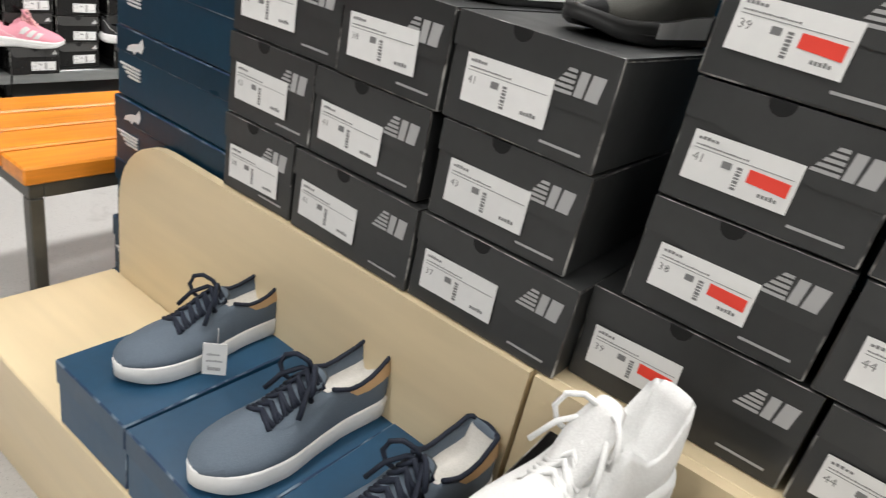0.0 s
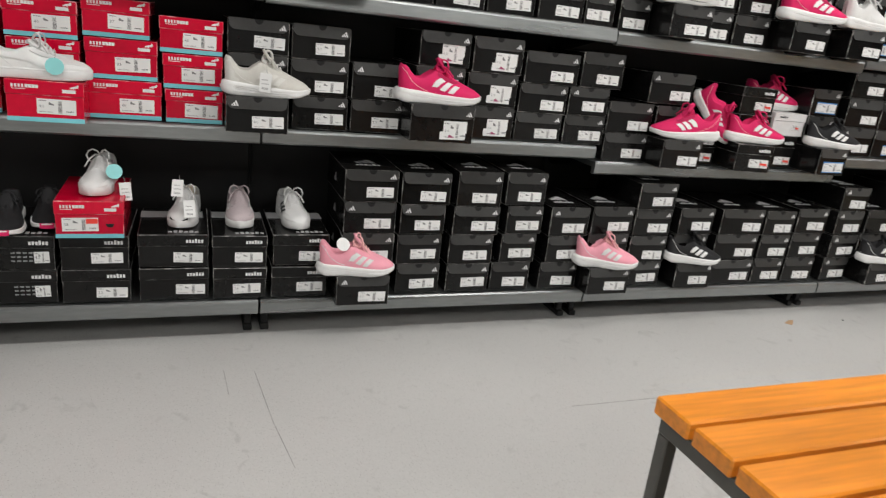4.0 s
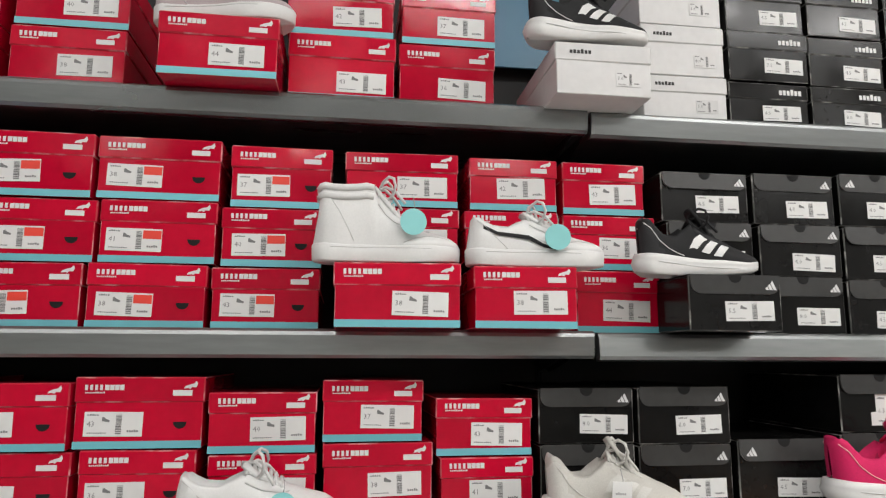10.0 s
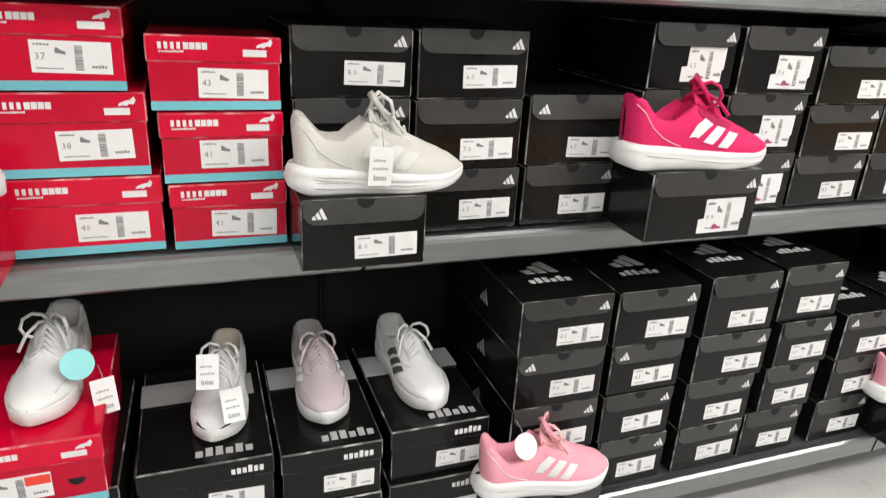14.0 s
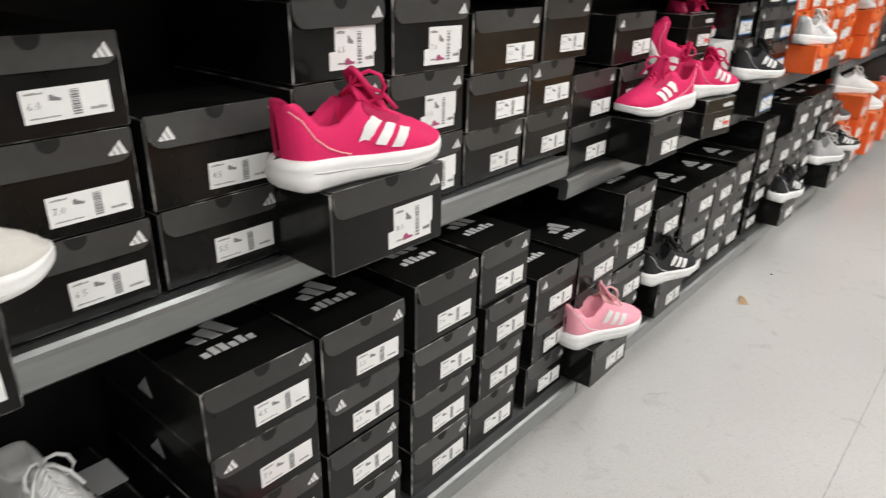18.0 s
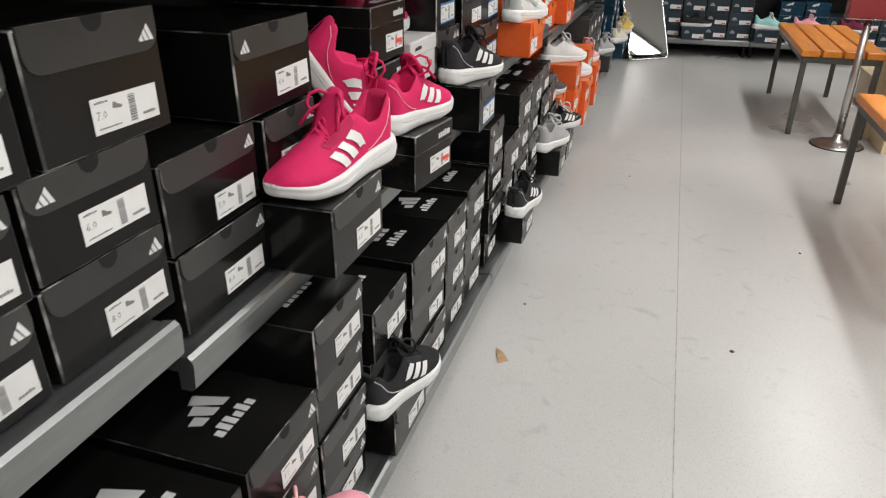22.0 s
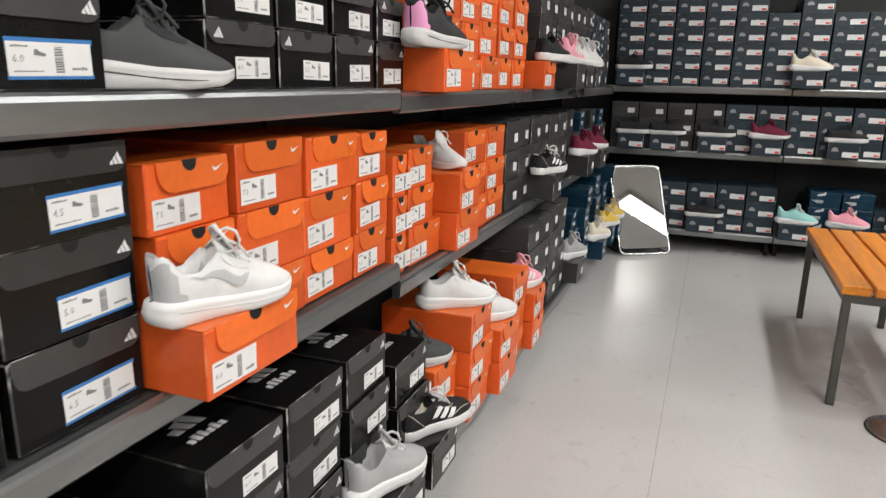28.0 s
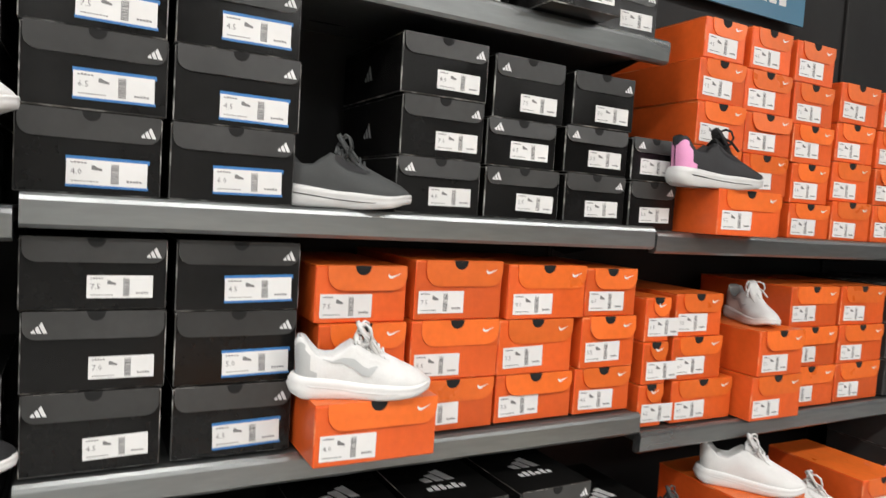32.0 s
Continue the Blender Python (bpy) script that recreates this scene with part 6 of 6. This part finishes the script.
# boxes with canvas shoes on the seat
SEAT = 0.2705
for i, (x0, w) in enumerate(((-1.035, 0.195), (-0.838, 0.225), (-0.610, 0.205))):
    shoe_box("c", w, 0.122, pose(x0, 0.411, SEAT, 0, 0, -90 + (0.5, -0.6, 0.4)[i]), d=0.308, tag="none")
    shoe("denim", (-0.936, -0.680, -0.472)[i], (0.606, 0.590, 0.578)[i], SEAT + 0.1226, (-93, -97, -98)[i], 1.07)
hang_tag(pose(-0.858, 0.566, 0.432, 0, 0, -45), "paper")
for k in range(3):
    shoe_box("l", 0.225, 0.106, pose(-0.350, 0.385, SEAT + k * 0.1068, 0, 0, -90 + 0.8 * k), d=0.28, tag="none")
shoe("white", -0.278, 0.524, SEAT + 0.3204, -106, 1.10)
# shoes on the stacks
shoe("knit", -1.262, 0.845, zt - 0.0022, 176)
shoe("trail", -0.945, 0.915, Z3 - 0.0022, 258)
shoe("trail", -0.720, 0.915, Z3 - 0.0022, 256)
shoe("knit", -1.30, 1.145, zb - 0.0022, 176)
shoe("trail", -0.505, 0.915, Z3 - 0.0022, 254)

# ---- display with brown boxes, farther along ----
kr = thing("display_bench", pose(0, 0, 0), "pale plywood display bench beside stacked brown boxes", "display bench")
part("back_panel", y_slab(rounded_panel(-1.62, 0.3, 0.0, 0.70, 0.12), 5.22, 5.238), PLY, kr)
part("seat", boxes_mesh([(-1.60, 4.90, 0.335, 0.3, 5.219, 0.358)], 0.003), PLY, kr)
part("front_board", boxes_mesh([(-1.595, 4.905, 0.0, 0.3, 4.923, 0.3345)], 0.002), PLY, kr)
part("side_board", boxes_mesh([(-1.595, 4.924, 0.0, -1.577, 5.219, 0.3345)], 0.002), PLY, kr)
zk = stack("k", -1.585, 0.31, 4.915, 0.358, 4, 0.128, 0.20, "", 0.006, near=False)
stack("k", -1.25, 0.31, 4.915, 0.358, 5, 0.128, 0.20, "", 0.006, near=False)
shoe("mint", -1.43, 5.0, zk - 0.002, 200)
np_ = thing("low_plinth", pose(0, 0, 0), "plywood plinth under stacked dark boxes", "plinth")
part("top_board", boxes_mesh([(-1.47, 5.30, 0.205, 0.2, 6.35, 0.228)], 0.002), PLY, np_)
part("base_board", boxes_mesh([(-1.46, 5.31, 0.0, 0.19, 6.34, 0.2045)], 0.002), PLY, np_)
for i in range(3):
    zz = stack("s", -1.44 + i * 0.36, 0.345, 5.75, 0.228, 5, 0.1285, 0.22, "none", 0.006)
shoe("rose", -1.27, 5.86, zz - 0.002, 190)


# ---- sign stand ----
def lathe(profile, n=28):
    v = [(r * math.cos(2 * math.pi * k / n), r * math.sin(2 * math.pi * k / n), z) for r, z in profile for k in range(n)]
    f = []
    for i in range(len(profile) - 1):
        for k in range(n):
            k2 = (k + 1) % n
            f.append((i * n + k, i * n + k2, (i + 1) * n + k2, (i + 1) * n + k))
    f.append(tuple(range(n))[::-1])
    f.append(tuple((len(profile) - 1) * n + k for k in range(n)))
    return mesh_of(v, f, "lathe", True)


st = thing("sign_stand", pose(-1.800, 5.015, 0), "steel sign stand with dark red box and photo holder", "sign stand")
part("base", lathe([(0.138, 0.0), (0.14, 0.006), (0.125, 0.014), (0.06, 0.028), (0.03, 0.042), (0.0245, 0.07)]), BRUSHED, st)
part("base_rim", tube_mesh([(0.139 * math.cos(a * math.pi / 16), 0.139 * math.sin(a * math.pi / 16), 0.004) for a in range(32)], 0.004, 6, True), RUBBER, st)
part("pole", lathe([(0.021, 0.065), (0.021, 0.40), (0.0205, 0.41), (0.019, 0.42), (0.019, 0.74)], 16), BRUSHED, st)
part("red_box", boxes_mesh([(-0.115, -0.04, 0.0, 0.125, 0.05, 0.25)], 0.003), SIGN_RED, st, "dark red leaflet box", m=pose(0, -0.01, 0.70, -8))
part("box_edge", tube_mesh([(-0.118, -0.045, -0.004), (0.128, -0.045, -0.004), (0.128, -0.045, 0.255), (-0.118, -0.045, 0.255)], 0.003, 6, True), CHROME, st, m=pose(0, -0.01, 0.70, -8))
ph = part("photo_holder", boxes_mesh([(-0.085, -0.006, -0.055, 0.085, 0.0, 0.055)], 0.002), SIGN_WHITE, st, "clear tilted photo holder", m=pose(0.01, -0.03, 1.04, -40, -22, 0))
part("photo", boxes_mesh([(-0.072, -0.0075, -0.043, 0.072, -0.0062, 0.043)]), mat("brown_leaf_photo", (0.30, 0.17, 0.10), 0.4, grain=0.9, grain_scale=40, stain=0.5, stain_scale=30), ph)
part("holder_arm", tube_mesh([(0, 0.03, 0.93), (0.005, 0.015, 1.0), (0.01, -0.02, 1.03)], 0.005, 8), BRUSHED, st)

# ---- floor mirror ----
mi = thing("floor_mirror", pose(-2.951, 7.362, 0, 0, 0, 34), "low tilted shoe mirror in a chrome tube frame", "mirror")
W2, HM, LEAN = 0.200, 0.685, -25.0


def round_rect(w, z0, z1, r, n=5):
    pts = []
    for cx, cz, a0 in ((w - r, z1 - r, 0), (-w + r, z1 - r, 90), (-w + r, z0 + r, 180), (w - r, z0 + r, 270)):
        pts += [(cx + r * math.cos(radians(a0 + 90 * k / n)), 0, cz + r * math.sin(radians(a0 + 90 * k / n))) for k in range(n + 1)]
    return pts


fr = part("frame", tube_mesh(round_rect(W2, 0.012, HM, 0.045), 0.0095, 10, True), CHROME, mi, m=pose(0, 0, 0, LEAN))
part("glass", y_slab([(x, z) for x, y, z in round_rect(W2 - 0.008, 0.055, HM - 0.008, 0.03)][::-1], -0.003, 0.001), MIRROR, mi, m=pose(0, 0, 0, LEAN))
part("backing", y_slab([(x, z) for x, y, z in round_rect(W2 - 0.008, 0.055, HM - 0.008, 0.03)][::-1], 0.002, 0.006), RUBBER, mi, m=pose(0, 0, 0, LEAN))
for x in (-W2 + 0.02, W2 - 0.02):
    part("rear_leg", tube_mesh([(x, 0.235, 0.50), (x, 0.30, 0.012), (x, 0.12, 0.010), (x, 0.01, 0.012)], 0.008, 8), CHROME, mi)

# ---- signs and posters on the walls ----
def poster(name, m, w, h, material, label):
    t = thing(name, m, label, "sign")
    part("panel", boxes_mesh([(-0.004, 0, 0, 0.004, w, h)], 0.001), material, t)
    return t


sg1 = poster("hanging_sign", pose(-2.80, 8.02, 2.06, 0, 0, -90), 1.5, 0.5, SIGN_WHITE, "white hanging sign reading Sport-Schuhe")
part("lettering", joined([text_pieces("Sport-Schuhe", 0.16, 0.07, 0.22, 0.0046)]), INK_GREY, sg1)
part("mark", joined(word_bars(1.12, 0.06, 0.26, 0.09, 4, 0.0046)), INK_GREY, sg1)
for y in (0.2, 1.3):
    part("wire", tube_mesh([(0, y, 0.5), (0, y, CEIL - 2.06)], 0.002, 5), CHROME, sg1)
poster("wall_sign", pose(WALL_W + 0.05, 5.95, 1.93), 0.72, 0.42, SIGN_WHITE, "white sign on the dark wall")
bs = poster("wall_poster", pose(-3.70, 4.25, 1.93), 0.62, 0.45, POSTER_BLUE, "blue poster above the orange boxes")
part("mark", joined(word_bars(0.33, 0.05, 0.2, 0.07, 4, 0.0046)), SIGN_WHITE, bs)
poster("wall_poster", pose(-3.70, -0.32, 1.90), 0.34, 0.6, POSTER_BLUE, "blue poster above the red boxes")
poster("wall_poster", pose(-3.70, 0.72, 2.20), 1.3, 0.5, POSTER_GREEN, "green photo poster above the shelf")
poster("wall_poster", pose(-3.38, 8.295, 2.30, 0, 0, -90), 0.56, 0.5, mat("grey_poster", (0.11, 0.115, 0.118), 0.5, stain=0.2), "grey poster on the end wall")

for y0, y1 in ((-0.43, -0.225), (-0.195, -0.02), (0.0, 0.2)):
    cs = part("card_sheet", boxes_mesh([(0, 0, 0, 0.075, y1 - y0, 0.0016)]), INK_GREY, m=pose(-3.545, y0, on(1, y0, 2, 0.113) + 0.0005))
    tagged(cs, "grey cardboard sheet lying on a black shoe box", "card sheet")

# ---- end shelf shoes ----
def end_box(level, x, rows=1):
    end_column(level, x - 0.1, x + 0.1, "e", rows, proud=0.13)


for level, x, kind, yaw in ((1, -1.98, "mint", 0), (1, -1.66, "salmon", 0), (1, -1.30, "maroon", 0), (1, -2.60, "flatblack", 0), (2, -3.16, "flatblack", 0), (2, -2.92, "flatblack", 0), (2, -2.58, "flatblack", 0), (2, -2.22, "maroon", 0),
                            (2, -1.74, "flatblack", 0), (3, -3.2, "flatblack", 0), (3, -2.02, "cream", 0), (2, -1.1, "flatblack", 0), (3, -0.9, "white", 0)):
    end_box(level, x)
    shoe(kind, x + 0.02, NFRONT + (0.03 if level > 1 else -0.05) - 0.07, N_LEVELS[level] + 0.002 + 0.113 + 0.0018, yaw)
for x in (-3.03, -2.92, -2.80):
    shoe("flatblack", x, NFRONT + 0.18, N_LEVELS[3] + 0.002 + 6 * 0.101, -90)

# ---- far part of the long shelf: single shoes on boxes that stand proud ----
for level, y, kind, yaw in ((2, 5.42, "blackwhite", 70), (2, 6.32, "maroon", 70), (2, 6.75, "maroon", 70), (3, 5.38, "flatblack", 76), (3, 5.78, "rose", 78), (3, 6.08, "white", 78), (3, 6.40, "white", 78), (1, 6.55, "cream", 70), (1, 6.98, "yellow", 70), (1, 7.25, "yellow", 70)):
    if not (level == 3 and y < 5.5):
        column(level, y - 0.1, y + 0.1, "s" if level == 1 else "d", 1, 0.116, proud=0.13, near=False)
    shoe(kind, X_FRONT[level] + 0.08, y, on(level, y, 1, 0.116 if level != 3 or y > 5.5 else 0.118), yaw)

# ---- litter on the floor ----
lf = part("paper_scrap", mesh_of([(-0.042, -0.004, 0.001), (-0.004, -0.012, 0.007), (0.036, -0.017, 0.001), (0.030, 0.016, 0.002), (-0.006, 0.008, 0.010), (-0.042, -0.003, 0.002),
                                  (-0.042, -0.004, 0.0), (-0.004, -0.012, 0.006), (0.036, -0.017, 0.0), (0.030, 0.016, 0.001), (-0.006, 0.008, 0.009), (-0.042, -0.003, 0.001)],
                                 [(0, 1, 4, 5), (1, 2, 3, 4), (11, 10, 7, 6), (10, 9, 8, 7), (0, 6, 7, 1), (1, 7, 8, 2), (2, 8, 9, 3), (3, 9, 10, 4), (4, 10, 11, 5), (5, 11, 6, 0)]), DRYLEAF, m=pose(-3.157, 2.357, 0.0, 0, 0, -62))
tagged(lf, "small crumpled brown paper scrap on the floor", "litter")
for x, y, r in ((-2.493, 2.597, 0.008), (-3.15, 2.68, 0.005), (-2.2, 3.4, 0.006), (-2.9, 4.1, 0.005)):
    c = part("floor_crumb", lathe([(r, 0.0), (r * 0.8, 0.002), (r * 0.3, 0.003)], 7), INK, m=pose(x, y, 0, 0, 0, 30))
    tagged(c, "tiny dark crumb lying on the floor", "litter")

# ---- hairline cracks in the floor ----
for x, y, long, turn in ((-2.97, -0.165, 0.15, 3), (-2.87, -0.060, 0.32, 5), (-2.60, -0.030, 0.20, 8)):
    tagged(part("floor_crack", boxes_mesh([(-long / 2, -0.0012, 0, long / 2, 0.0012, 0.0008)]), SEAM, m=pose(x, y, 0, 0, 0, turn)), "hairline dark crack in the vinyl floor", "floor crack", kind="structure")
